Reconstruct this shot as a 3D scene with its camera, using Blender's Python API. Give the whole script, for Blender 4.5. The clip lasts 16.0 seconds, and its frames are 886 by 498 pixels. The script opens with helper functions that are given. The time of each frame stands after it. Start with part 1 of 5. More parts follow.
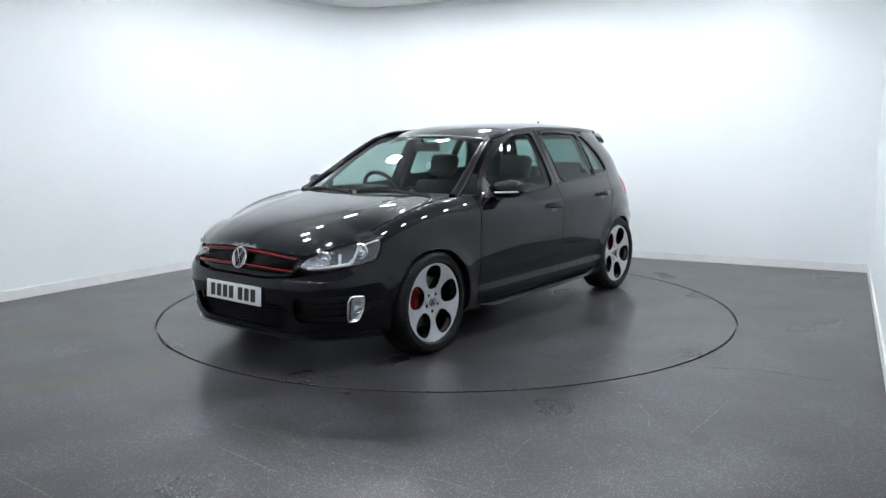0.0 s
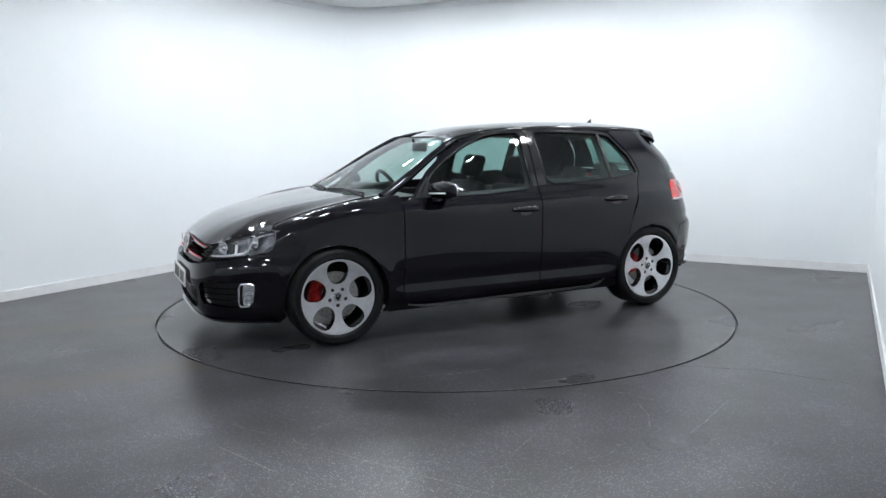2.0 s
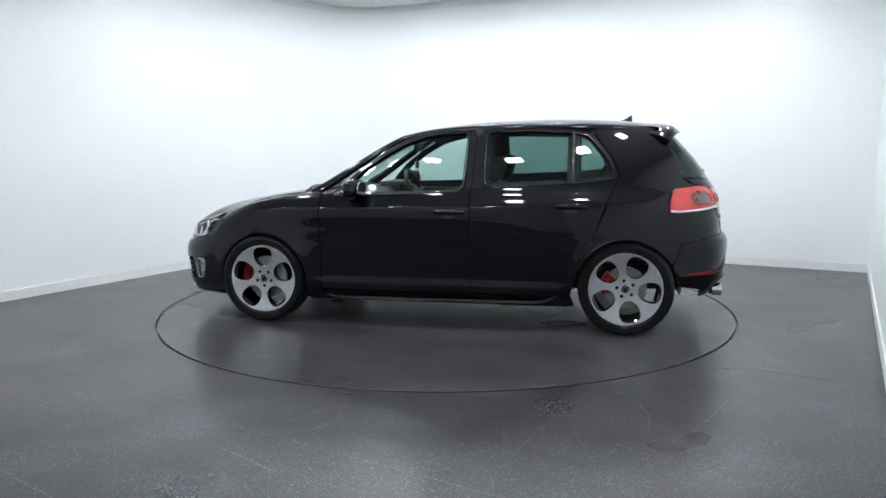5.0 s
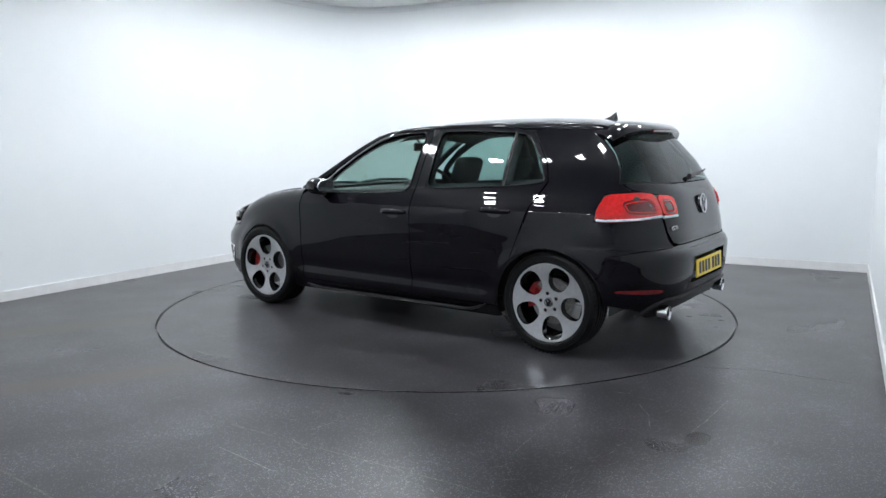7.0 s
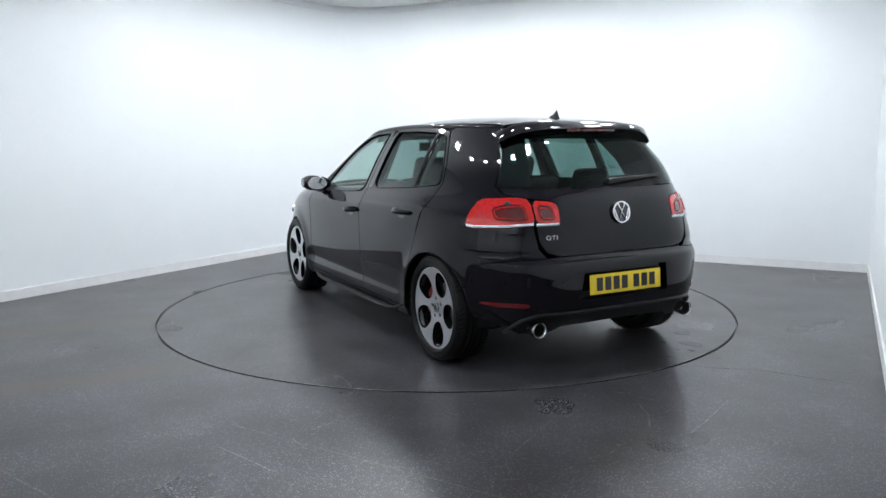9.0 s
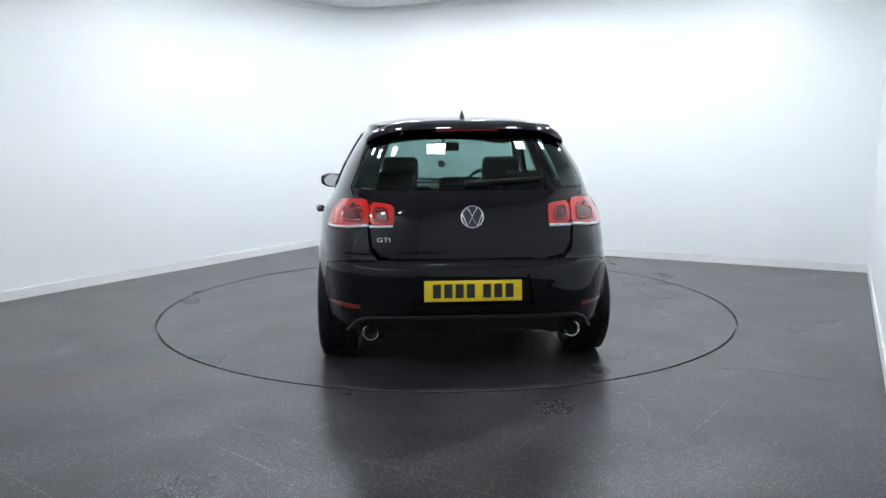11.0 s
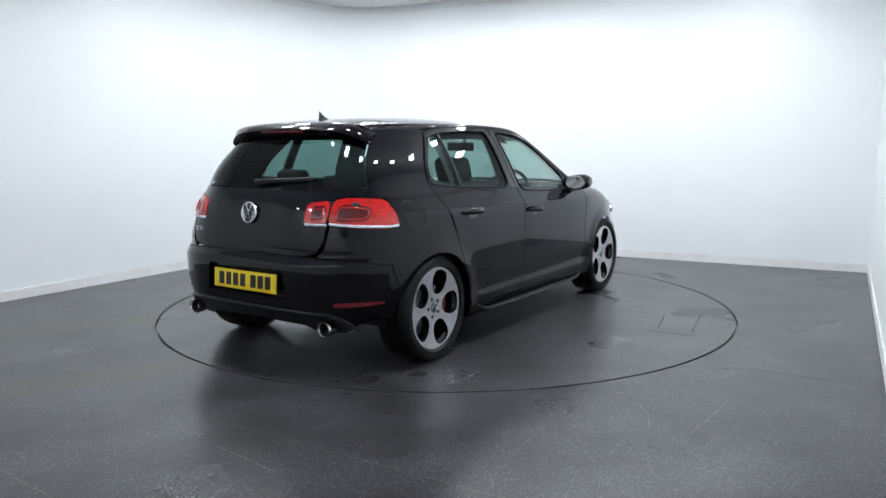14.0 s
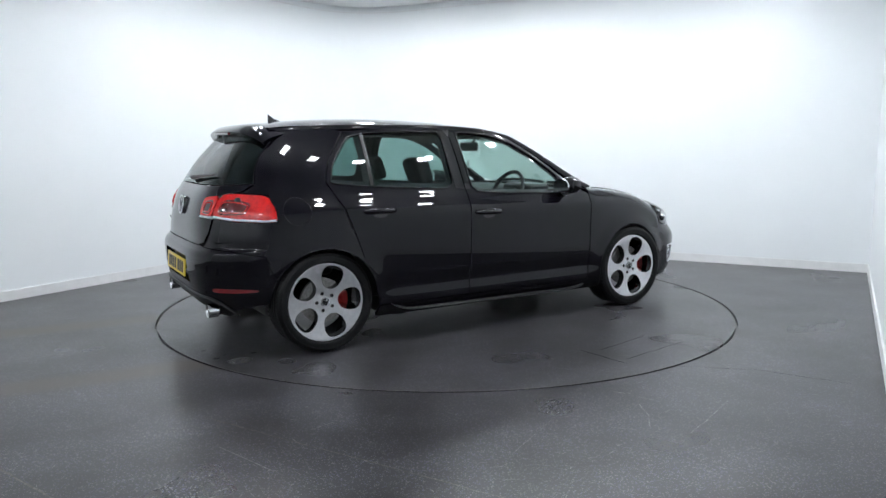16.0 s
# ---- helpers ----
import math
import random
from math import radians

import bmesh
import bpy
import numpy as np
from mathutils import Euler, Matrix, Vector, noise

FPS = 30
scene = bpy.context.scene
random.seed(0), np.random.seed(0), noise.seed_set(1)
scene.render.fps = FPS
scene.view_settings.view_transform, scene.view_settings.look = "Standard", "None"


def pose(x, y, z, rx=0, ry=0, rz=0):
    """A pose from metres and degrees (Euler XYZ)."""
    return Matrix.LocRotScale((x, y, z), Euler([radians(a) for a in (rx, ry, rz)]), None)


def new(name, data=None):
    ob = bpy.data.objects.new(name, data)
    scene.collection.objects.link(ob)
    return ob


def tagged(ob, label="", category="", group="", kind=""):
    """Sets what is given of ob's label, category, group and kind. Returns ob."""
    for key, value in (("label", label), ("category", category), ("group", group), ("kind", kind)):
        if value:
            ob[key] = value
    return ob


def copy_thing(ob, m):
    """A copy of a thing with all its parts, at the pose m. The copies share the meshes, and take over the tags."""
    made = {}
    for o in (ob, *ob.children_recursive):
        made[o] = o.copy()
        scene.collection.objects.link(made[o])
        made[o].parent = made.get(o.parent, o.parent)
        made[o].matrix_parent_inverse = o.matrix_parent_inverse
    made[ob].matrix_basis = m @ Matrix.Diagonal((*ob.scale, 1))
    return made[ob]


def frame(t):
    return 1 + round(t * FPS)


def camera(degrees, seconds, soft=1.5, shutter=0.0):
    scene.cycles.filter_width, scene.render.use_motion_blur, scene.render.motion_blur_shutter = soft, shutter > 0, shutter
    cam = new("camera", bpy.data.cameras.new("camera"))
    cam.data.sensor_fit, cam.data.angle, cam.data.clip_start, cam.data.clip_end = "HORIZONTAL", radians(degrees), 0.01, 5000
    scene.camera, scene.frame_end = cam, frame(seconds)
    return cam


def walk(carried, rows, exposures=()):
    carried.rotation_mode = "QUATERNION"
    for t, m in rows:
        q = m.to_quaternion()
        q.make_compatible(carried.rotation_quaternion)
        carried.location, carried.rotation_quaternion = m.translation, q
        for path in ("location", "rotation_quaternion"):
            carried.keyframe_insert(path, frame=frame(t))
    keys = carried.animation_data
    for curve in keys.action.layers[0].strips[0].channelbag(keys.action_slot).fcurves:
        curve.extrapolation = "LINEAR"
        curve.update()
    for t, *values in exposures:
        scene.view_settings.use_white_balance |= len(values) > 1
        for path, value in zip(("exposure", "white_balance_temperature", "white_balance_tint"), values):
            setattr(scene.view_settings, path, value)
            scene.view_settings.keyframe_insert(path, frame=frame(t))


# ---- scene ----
cam = camera(61.6, 16.0, soft=1.5)
EYE = (0.0, -5.956, 1.2906)
PITCH, YAW, ROLL = -8.12, -0.206, -0.325
VIEW = pose(*EYE) @ pose(0, 0, 0, 0, 0, -YAW) @ pose(0, 0, 0, 90 + PITCH) @ pose(0, 0, 0, 0, 0, ROLL)
walk(cam, [(0.0, VIEW), (16.0, VIEW)], exposures=[(0.0, 0.0, 6500, 10), (16.0, 0.0, 6500, 10)])

# ---- light: the room is closed, its ceiling panels and added fill panels light it ----
world = bpy.data.worlds.new("world")
scene.world = world
world.use_nodes = True
world.node_tree.nodes["Background"].inputs[0].default_value = (0.05, 0.05, 0.055, 1)
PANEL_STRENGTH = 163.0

CEILING = 3.0
# corners of the room, metres from the turntable's centre
A, B = Vector((-1.252, 4.109)), Vector((4.169, 1.279))
# wall C-D is unseen, set close behind the camera to brighten reflections
C, D = Vector((-0.06, -6.66)), Vector((-5.95, -3.56))


# ---- materials ----
def nodes_of(name):
    m = bpy.data.materials.new(name)
    m.use_nodes = True
    t = m.node_tree
    return m, t.nodes, t.links, t.nodes["Principled BSDF"]


def setp(p, **kw):
    for k, v in kw.items():
        p.inputs[k.replace("_", " ")].default_value = v


def noise_node(n, l, scale, detail=4.0, rough=0.6, coord="Object"):
    tc = n.new("ShaderNodeTexCoord")
    t = n.new("ShaderNodeTexNoise")
    t.inputs["Scale"].default_value, t.inputs["Detail"].default_value = scale, detail
    t.inputs["Roughness"].default_value = rough
    l.new(tc.outputs[coord], t.inputs["Vector"])
    return t


def ramp(n, l, src, lo, hi, c0, c1):
    r = n.new("ShaderNodeValToRGB")
    r.color_ramp.elements[0].position, r.color_ramp.elements[1].position = lo, hi
    r.color_ramp.elements[0].color, r.color_ramp.elements[1].color = (*c0, 1), (*c1, 1)
    l.new(src, r.inputs[0])
    return r


def bump(n, l, p, src, strength, dist):
    b = n.new("ShaderNodeBump")
    b.inputs["Strength"].default_value, b.inputs["Distance"].default_value = strength, dist
    l.new(src, b.inputs["Height"])
    l.new(b.outputs[0], p.inputs["Normal"])


def plain(name, color, rough=0.5, metal=0.0, grain=60.0, vary=0.15, relief=0.1, coat=0.0, spec=0.5):
    m, n, l, p = nodes_of(name)
    t = noise_node(n, l, grain)
    c0 = tuple(c * (1 - vary) for c in color)
    c1 = tuple(min(1, c * (1 + vary)) for c in color)
    l.new(ramp(n, l, t.outputs[0], 0.35, 0.65, c0, c1).outputs[0], p.inputs["Base Color"])
    setp(p, Roughness=rough, Metallic=metal, Coat_Weight=coat, Coat_Roughness=0.03, Specular_IOR_Level=spec)
    if relief:
        bump(n, l, p, t.outputs[0], relief, 0.002)
    return m


def paint_material():
    m, n, l, p = nodes_of("black_pearl_paint")
    t = noise_node(n, l, 900.0, 2.0)
    l.new(ramp(n, l, t.outputs[0], 0.45, 0.75, (0.0019, 0.0016, 0.0034), (0.0056, 0.0048, 0.0092)).outputs[0], p.inputs["Base Color"])
    setp(p, Roughness=0.3, Metallic=0.0, Coat_Weight=1.0, Coat_Roughness=0.012, Coat_IOR=1.39, Specular_IOR_Level=0.03)
    return m


def glass_material(name, tint, gloss=1.0):
    m = bpy.data.materials.new(name)
    m.use_nodes = True
    n, l = m.node_tree.nodes, m.node_tree.links
    n.remove(n["Principled BSDF"])
    tr, gl, mix, lw, pw, fr = (n.new(k) for k in ("ShaderNodeBsdfTransparent", "ShaderNodeBsdfGlossy", "ShaderNodeMixShader", "ShaderNodeLayerWeight", "ShaderNodeMath", "ShaderNodeMath"))
    tr.inputs[0].default_value = (*tint, 1)
    gl.inputs["Roughness"].default_value = 0.01
    lw.inputs["Blend"].default_value = 0.5
    pw.operation, fr.operation = "POWER", "MULTIPLY_ADD"
    pw.inputs[1].default_value, fr.inputs[1].default_value, fr.inputs[2].default_value = 5.0, 0.9, 0.05
    l.new(lw.outputs["Facing"], pw.inputs[0])
    l.new(pw.outputs[0], fr.inputs[0])
    l.new(fr.outputs[0], mix.inputs[0])
    l.new(tr.outputs[0], mix.inputs[1])
    l.new(gl.outputs[0], mix.inputs[2])
    l.new(mix.outputs[0], n["Material Output"].inputs[0])
    return m


def floor_material(name, seed, tracks=False):
    """Dark grey speckled vinyl with a satin polish, drifting stains and scuffs."""
    m, n, l, p = nodes_of(name)
    tc = n.new("ShaderNodeTexCoord")
    mp = n.new("ShaderNodeMapping")
    mp.inputs["Location"].default_value = (seed, seed * 0.7, 0)
    l.new(tc.outputs["Object"], mp.inputs[0])

    def tex(scale, detail=4.0):
        t = n.new("ShaderNodeTexNoise")
        t.inputs["Scale"].default_value, t.inputs["Detail"].default_value = scale, detail
        l.new(mp.outputs[0], t.inputs["Vector"])
        return t
    big, mid = tex(0.8, 4), tex(2.4, 6)
    base = ramp(n, l, big.outputs[0], 0.35, 0.68, (0.032, 0.032, 0.0355), (0.042, 0.0412, 0.044))
    # small chips of pale and bluish vinyl, of uneven size
    cells = n.new("ShaderNodeTexVoronoi")
    cells.inputs["Scale"].default_value = 135.0
    l.new(mp.outputs[0], cells.inputs["Vector"])
    pick = n.new("ShaderNodeSeparateColor")
    l.new(cells.outputs["Color"], pick.inputs[0])
    size = n.new("ShaderNodeMath")
    size.operation = "MULTIPLY"
    size.inputs[1].default_value = 0.58
    l.new(pick.outputs[0], size.inputs[0])
    gap = n.new("ShaderNodeMath")
    gap.operation = "SUBTRACT"
    l.new(size.outputs[0], gap.inputs[0])
    l.new(cells.outputs["Distance"], gap.inputs[1])
    fleck = ramp(n, l, gap.outputs[0], 0.0, 0.12, (0, 0, 0), (1, 1, 1))
    chip = ramp(n, l, pick.outputs[1], 0.35, 0.65, (0.10, 0.096, 0.158), (0.165, 0.160, 0.154))
    mix = n.new("ShaderNodeMixRGB")
    l.new(fleck.outputs[0], mix.inputs[0])
    l.new(base.outputs[0], mix.inputs[1])
    l.new(chip.outputs[0], mix.inputs[2])
    stain = ramp(n, l, mid.outputs[0], 0.28, 0.72, (1.34, 1.32, 1.31), (0.46, 0.43, 0.39))
    mul = n.new("ShaderNodeMixRGB")
    mul.blend_type = "MULTIPLY"
    mul.inputs[0].default_value = 1.0
    l.new(mix.outputs[0], mul.inputs[1])
    l.new(stain.outputs[0], mul.inputs[2])
    last = mul
    if tracks:
        # two brownish wheel tracks that lead onto the turntable
        dot = n.new("ShaderNodeVectorMath")
        dot.operation = "DOT_PRODUCT"
        dot.inputs[1].default_value = (-0.462, 0.887, 0)
        l.new(tc.outputs["Object"], dot.inputs[0])
        sx = n.new("ShaderNodeSeparateXYZ")
        l.new(tc.outputs["Object"], sx.inputs[0])
        fade = n.new("ShaderNodeMapRange")
        for i, v in ((1, -0.6), (2, -1.8), (3, 0.0), (4, 1.0)):
            fade.inputs[i].default_value = v
        l.new(sx.outputs[0], fade.inputs[0])
        for centre in (0.563, -0.82):
            df = n.new("ShaderNodeMath")
            df.operation = "SUBTRACT"
            df.inputs[1].default_value = centre
            l.new(dot.outputs["Value"], df.inputs[0])
            ab = n.new("ShaderNodeMath")
            ab.operation = "ABSOLUTE"
            l.new(df.outputs[0], ab.inputs[0])
            mr = n.new("ShaderNodeMapRange")
            mr.interpolation_type = "SMOOTHSTEP"
            for i, v in ((1, 0.04), (2, 0.20), (3, 1.0), (4, 0.0)):
                mr.inputs[i].default_value = v
            l.new(ab.outputs[0], mr.inputs[0])
            k1 = n.new("ShaderNodeMath")
            k1.operation = "MULTIPLY"
            l.new(mr.outputs[0], k1.inputs[0])
            l.new(fade.outputs[0], k1.inputs[1])
            k2 = n.new("ShaderNodeMath")
            k2.operation = "MULTIPLY"
            l.new(k1.outputs[0], k2.inputs[0])
            l.new(ramp(n, l, big.outputs[0], 0.25, 0.6, (0.35,) * 3, (1.0,) * 3).outputs[0], k2.inputs[1])
            mx = n.new("ShaderNodeMixRGB")
            l.new(k2.outputs[0], mx.inputs[0])
            l.new(last.outputs[0], mx.inputs[1])
            mx.inputs[2].default_value = (0.062, 0.048, 0.034, 1)
            last = mx
    l.new(last.outputs[0], p.inputs["Base Color"])
    # the polish is worn in streaks
    worn = tex(1.3, 2)
    rr = ramp(n, l, worn.outputs[0], 0.25, 0.75, (0.26,) * 3, (0.32,) * 3)
    l.new(rr.outputs[0], p.inputs["Roughness"])
    setp(p, Specular_IOR_Level=0.37)
    return m


def wall_material():
    m, n, l, p = nodes_of("white_wall_paint")
    t = noise_node(n, l, 0.7, 3)
    f = noise_node(n, l, 180.0, 2)
    l.new(ramp(n, l, t.outputs[0], 0.3, 0.7, (0.80, 0.825, 0.84), (0.84, 0.86, 0.87)).outputs[0], p.inputs["Base Color"])
    setp(p, Roughness=0.45)
    bump(n, l, p, f.outputs[0], 0.05, 0.001)
    return m


def glow(name, color, strength):
    m, n, l, p = nodes_of(name)
    setp(p, Base_Color=(0.9, 0.9, 0.9, 1), Emission_Color=(*color, 1), Emission_Strength=strength)
    return m


PAINT = paint_material()
WALL = wall_material()
FLOOR = floor_material("grey_speckled_vinyl", 0.0, True)
DISC = floor_material("grey_speckled_vinyl_disc", 7.3)
CEIL = plain("ceiling_tile", (0.80, 0.80, 0.79), 0.8, grain=90, vary=0.05, relief=0.25)
SKIRT = plain("white_gloss_board", (0.78, 0.78, 0.78), 0.35, grain=8, vary=0.04, relief=0.02)
GROOVE = plain("dark_joint", (0.004, 0.004, 0.004), 0.9, spec=0.02)
WORN = plain("worn_metal_edge", (0.19, 0.185, 0.172), 0.45, 0.5, grain=30, vary=0.5)
SCUFF = plain("pale_scuff", (0.19, 0.19, 0.185), 0.6, grain=40, vary=0.5)
SMEAR = plain("dark_rubber_smear", (0.022, 0.022, 0.022), 0.55, grain=30, vary=0.5)
LAMP = glow("ring_and_fill_diffuser", (0.912, 0.97, 1.03), PANEL_STRENGTH)
PLASTIC = plain("black_textured_plastic", (0.009, 0.009, 0.010), 0.42, grain=300, vary=0.2, relief=0.15, spec=0.28)
GLOSSBLACK = plain("gloss_black_plastic", (0.006, 0.006, 0.007), 0.08, grain=20, vary=0.1, relief=0, coat=0.5)
RUBBER = plain("tyre_rubber", (0.007, 0.007, 0.0075), 0.5, grain=80, vary=0.25, relief=0.2, spec=0.22)
SEAL = plain("satin_window_seal", (0.012, 0.012, 0.013), 0.22, grain=60, vary=0.2, relief=0)
ALLOY = plain("machined_alloy", (0.76, 0.76, 0.78), 0.28, 1.0, grain=40, vary=0.06, relief=0.02)
CHROME = plain("chrome", (0.82, 0.82, 0.84), 0.08, 1.0, grain=20, vary=0.03, relief=0)
STEEL = plain("brake_steel", (0.30, 0.29, 0.28), 0.38, 0.9, grain=60, vary=0.25)
REDCAL = plain("red_brake_enamel", (0.50, 0.02, 0.02), 0.3, grain=30, vary=0.15)
REDLINE = plain("red_trim", (0.55, 0.015, 0.02), 0.3, grain=30, vary=0.1, relief=0)
CLOTH = plain("dark_seat_cloth", (0.022, 0.022, 0.024), 0.85, grain=180, vary=0.35, relief=0.3)
LINER = plain("grey_headlining", (0.030, 0.030, 0.031), 0.9, grain=150, vary=0.1)
GLASS = glass_material("clear_green_glass", (0.62, 0.76, 0.72))
DARKGLASS = glass_material("tinted_green_glass", (0.31, 0.45, 0.425))
CLEAR = glass_material("headlamp_cover", (0.93, 0.94, 0.95))
YELLOW = plain("yellow_plate", (0.85, 0.62, 0.015), 0.35, grain=15, vary=0.04, relief=0)
WHITEP = plain("white_plate", (0.80, 0.80, 0.79), 0.35, grain=15, vary=0.03, relief=0)
INK = plain("black_ink", (0.01, 0.01, 0.01), 0.5, relief=0)
SILVERLAMP = plain("lamp_reflector", (0.82, 0.83, 0.85), 0.2, 0.85, grain=30, vary=0.08, relief=0)


def lens_material(name, color, rough=0.06):
    m, n, l, p = nodes_of(name)
    t = noise_node(n, l, 45.0, 2)
    l.new(ramp(n, l, t.outputs[0], 0.4, 0.6, tuple(c * 0.8 for c in color), color).outputs[0], p.inputs["Base Color"])
    setp(p, Roughness=rough, Coat_Weight=1.0, Coat_Roughness=0.02)
    return m


REDLENS = lens_material("red_lamp_lens", (0.60, 0.010, 0.010))
DEEPRED = lens_material("deep_red_lamp_core", (0.10, 0.006, 0.008))
DIMRED = lens_material("dark_red_reflector", (0.20, 0.010, 0.012))
CLEARLENS = lens_material("frosted_lamp_lens", (0.72, 0.72, 0.74), 0.15)


# ---- mesh helpers ----
def mesh_ob(name, verts, faces, mat, parent=None, label="", normals=None, smooth=True):
    me = bpy.data.meshes.new(name)
    me.from_pydata([tuple(map(float, v)) for v in verts], [], [tuple(map(int, f)) for f in faces])
    me.materials.append(mat)
    me.polygons.foreach_set("use_smooth", [smooth] * len(me.polygons))
    me.update()
    if normals is not None:
        me.normals_split_custom_set_from_vertices([tuple(map(float, v)) for v in normals])
    ob = new(name, me)
    ob.parent = parent
    if label:
        ob["label"] = label
    return ob


def part(name, bm, mat, parent=None, label="", smooth_angle=40):
    bmesh.ops.recalc_face_normals(bm, faces=bm.faces)
    me = bpy.data.meshes.new(name)
    for f in bm.faces:
        f.smooth = True
    lim = radians(smooth_angle)
    for e in bm.edges:
        if len(e.link_faces) == 2 and e.calc_face_angle(0) > lim:
            e.smooth = False
    bm.to_mesh(me)
    bm.free()
    me.materials.append(mat)
    ob = new(name, me)
    ob.parent = parent
    if label:
        ob["label"] = label
    return ob


def box(bm, lo, hi, bevel=0.0, m=None):
    r = bmesh.ops.create_cube(bm, size=1)
    s = [hi[i] - lo[i] for i in range(3)]
    c = [(hi[i] + lo[i]) / 2 for i in range(3)]
    M = Matrix.Translation(c) @ Matrix.Diagonal((*s, 1))
    bmesh.ops.transform(bm, matrix=(m @ M) if m else M, verts=r["verts"])
    if bevel:
        es = list({e for v in r["verts"] for e in v.link_edges})
        bmesh.ops.bevel(bm, geom=es, offset=bevel, segments=3, affect="EDGES", profile=0.5)


def revolve(bm, profile, seg=48, m=None, close=False):
    """profile: (r, h) points turned about the y axis."""
    rings = []
    for r, h in profile:
        rings.append([bm.verts.new((r * math.cos(2 * math.pi * i / seg), h, r * math.sin(2 * math.pi * i / seg))) for i in range(seg)])
    pairs = list(zip(rings, rings[1:])) + ([(rings[-1], rings[0])] if close else [])
    for a, b in pairs:
        for i in range(seg):
            bm.faces.new((a[i], a[(i + 1) % seg], b[(i + 1) % seg], b[i]))
    if m:
        bmesh.ops.transform(bm, matrix=m, verts=[v for r in rings for v in r])
    return rings


def tube(bm, path, radius, seg=8, closed=False, flat=1.0, up=(0, 0, 1), caps=True):
    pts = [Vector(p) for p in path]
    n = len(pts)
    rings = []
    for i, p in enumerate(pts):
        a = pts[(i - 1) % n] if closed or i > 0 else p
        b = pts[(i + 1) % n] if closed or i < n - 1 else p
        d = (b - a).normalized()
        s = d.cross(Vector(up))
        if s.length < 1e-4:
            s = d.cross(Vector((1, 0, 0)))
        s.normalize()
        t = s.cross(d)
        r = radius[i] if isinstance(radius, (list, tuple)) else radius
        rings.append([bm.verts.new(p + s * (r * math.cos(2 * math.pi * k / seg)) + t * (r * flat * math.sin(2 * math.pi * k / seg))) for k in range(seg)])
    for i in range(n if closed else n - 1):
        a, b = rings[i], rings[(i + 1) % n]
        for k in range(seg):
            bm.faces.new((a[k], a[(k + 1) % seg], b[(k + 1) % seg], b[k]))
    if caps and not closed:
        bm.faces.new(rings[0][::-1])
        bm.faces.new(rings[-1])


def extrude_poly(bm, pts, z0, z1):
    a = [bm.verts.new((x, y, z0)) for x, y in pts]
    b = [bm.verts.new((x, y, z1)) for x, y in pts]
    n = len(pts)
    bm.faces.new(a[::-1])
    bm.faces.new(b)
    for i in range(n):
        bm.faces.new((a[i], a[(i + 1) % n], b[(i + 1) % n], b[i]))


# ---- the room ----
def fillet(prev, corner, nxt, t, n=10):
    """A rounded corner as a run of points."""
    a = corner + (prev - corner).normalized() * t
    b = corner + (nxt - corner).normalized() * t
    return [a * (1 - u) ** 2 + corner * 2 * u * (1 - u) + b * u * u for u in (i / n for i in range(n + 1))]


def wall_strip(name, pts, z0, z1, thick, mat, label, cat, proud=0.0):
    """A wall along a run of plan points; its thickness goes outwards, to the left of the run."""
    bm = bmesh.new()
    inner, outer = [], []
    for i, p in enumerate(pts):
        d = (pts[min(i + 1, len(pts) - 1)] - pts[max(i - 1, 0)]).normalized()
        nrm = Vector((-d.y, d.x))
        inner.append(p - nrm * proud)
        outer.append(p + nrm * thick)
    rings = [[bm.verts.new((q.x, q.y, z)) for q, z in ((a, z0), (a, z1), (b, z1), (b, z0))] for a, b in zip(inner, outer)]
    for a, b in zip(rings, rings[1:]):
        for k in range(4):
            bm.faces.new((a[k], a[(k + 1) % 4], b[(k + 1) % 4], b[k]))
    bm.faces.new(rings[0])
    bm.faces.new(rings[-1][::-1])
    return tagged(part(name, bm, mat), label, cat, kind="structure")


CURVE = fillet(D, A, B, 0.95, 24)
RUNS = [("wall_north_west", [D] + CURVE[:13]), ("wall_north_east", CURVE[12:] + [B]), ("wall_south_east", [B, C]), ("unseen_wall_south_west", [C, D])]
for nm, run in RUNS:
    wall_strip(nm, run, -0.05, CEILING + 0.02, 0.15, WALL, "smooth white painted studio wall", "wall")
for nm, run in RUNS:
    wall_strip("baseboard", run, 0.0, 0.085, -0.001, SKIRT, "white painted skirting board along the wall", "baseboard", proud=0.014)
for nm, run in RUNS[:2]:
    wall_strip("trim", run, CEILING - 0.075, CEILING - 0.065, -0.001, SKIRT, "thin white bead below the ceiling", "trim", proud=0.008)

R_DISC = 2.212


def floor_with_hole():
    bm = bmesh.new()
    seg = 160
    ring = [bm.verts.new((math.cos(2 * math.pi * i / seg) * (R_DISC + 0.011), math.sin(2 * math.pi * i / seg) * (R_DISC + 0.011), 0)) for i in range(seg)]
    rim = [bm.verts.new((v.co.x, v.co.y, -0.03)) for v in ring]
    sq = [bm.verts.new((math.cos(2 * math.pi * i / seg) * 11.5, math.sin(2 * math.pi * i / seg) * 11.5 - 1.5, 0)) for i in range(seg)]
    for i in range(seg):
        j = (i + 1) % seg
        bm.faces.new((ring[i], ring[j], sq[j], sq[i]))
        bm.faces.new((rim[i], rim[j], ring[j], ring[i]))
    bm.faces.new(rim)
    return part("floor", bm, FLOOR)


floor = tagged(floor_with_hole(), "worn dark grey speckled vinyl floor with satin sheen", "floor", kind="structure")


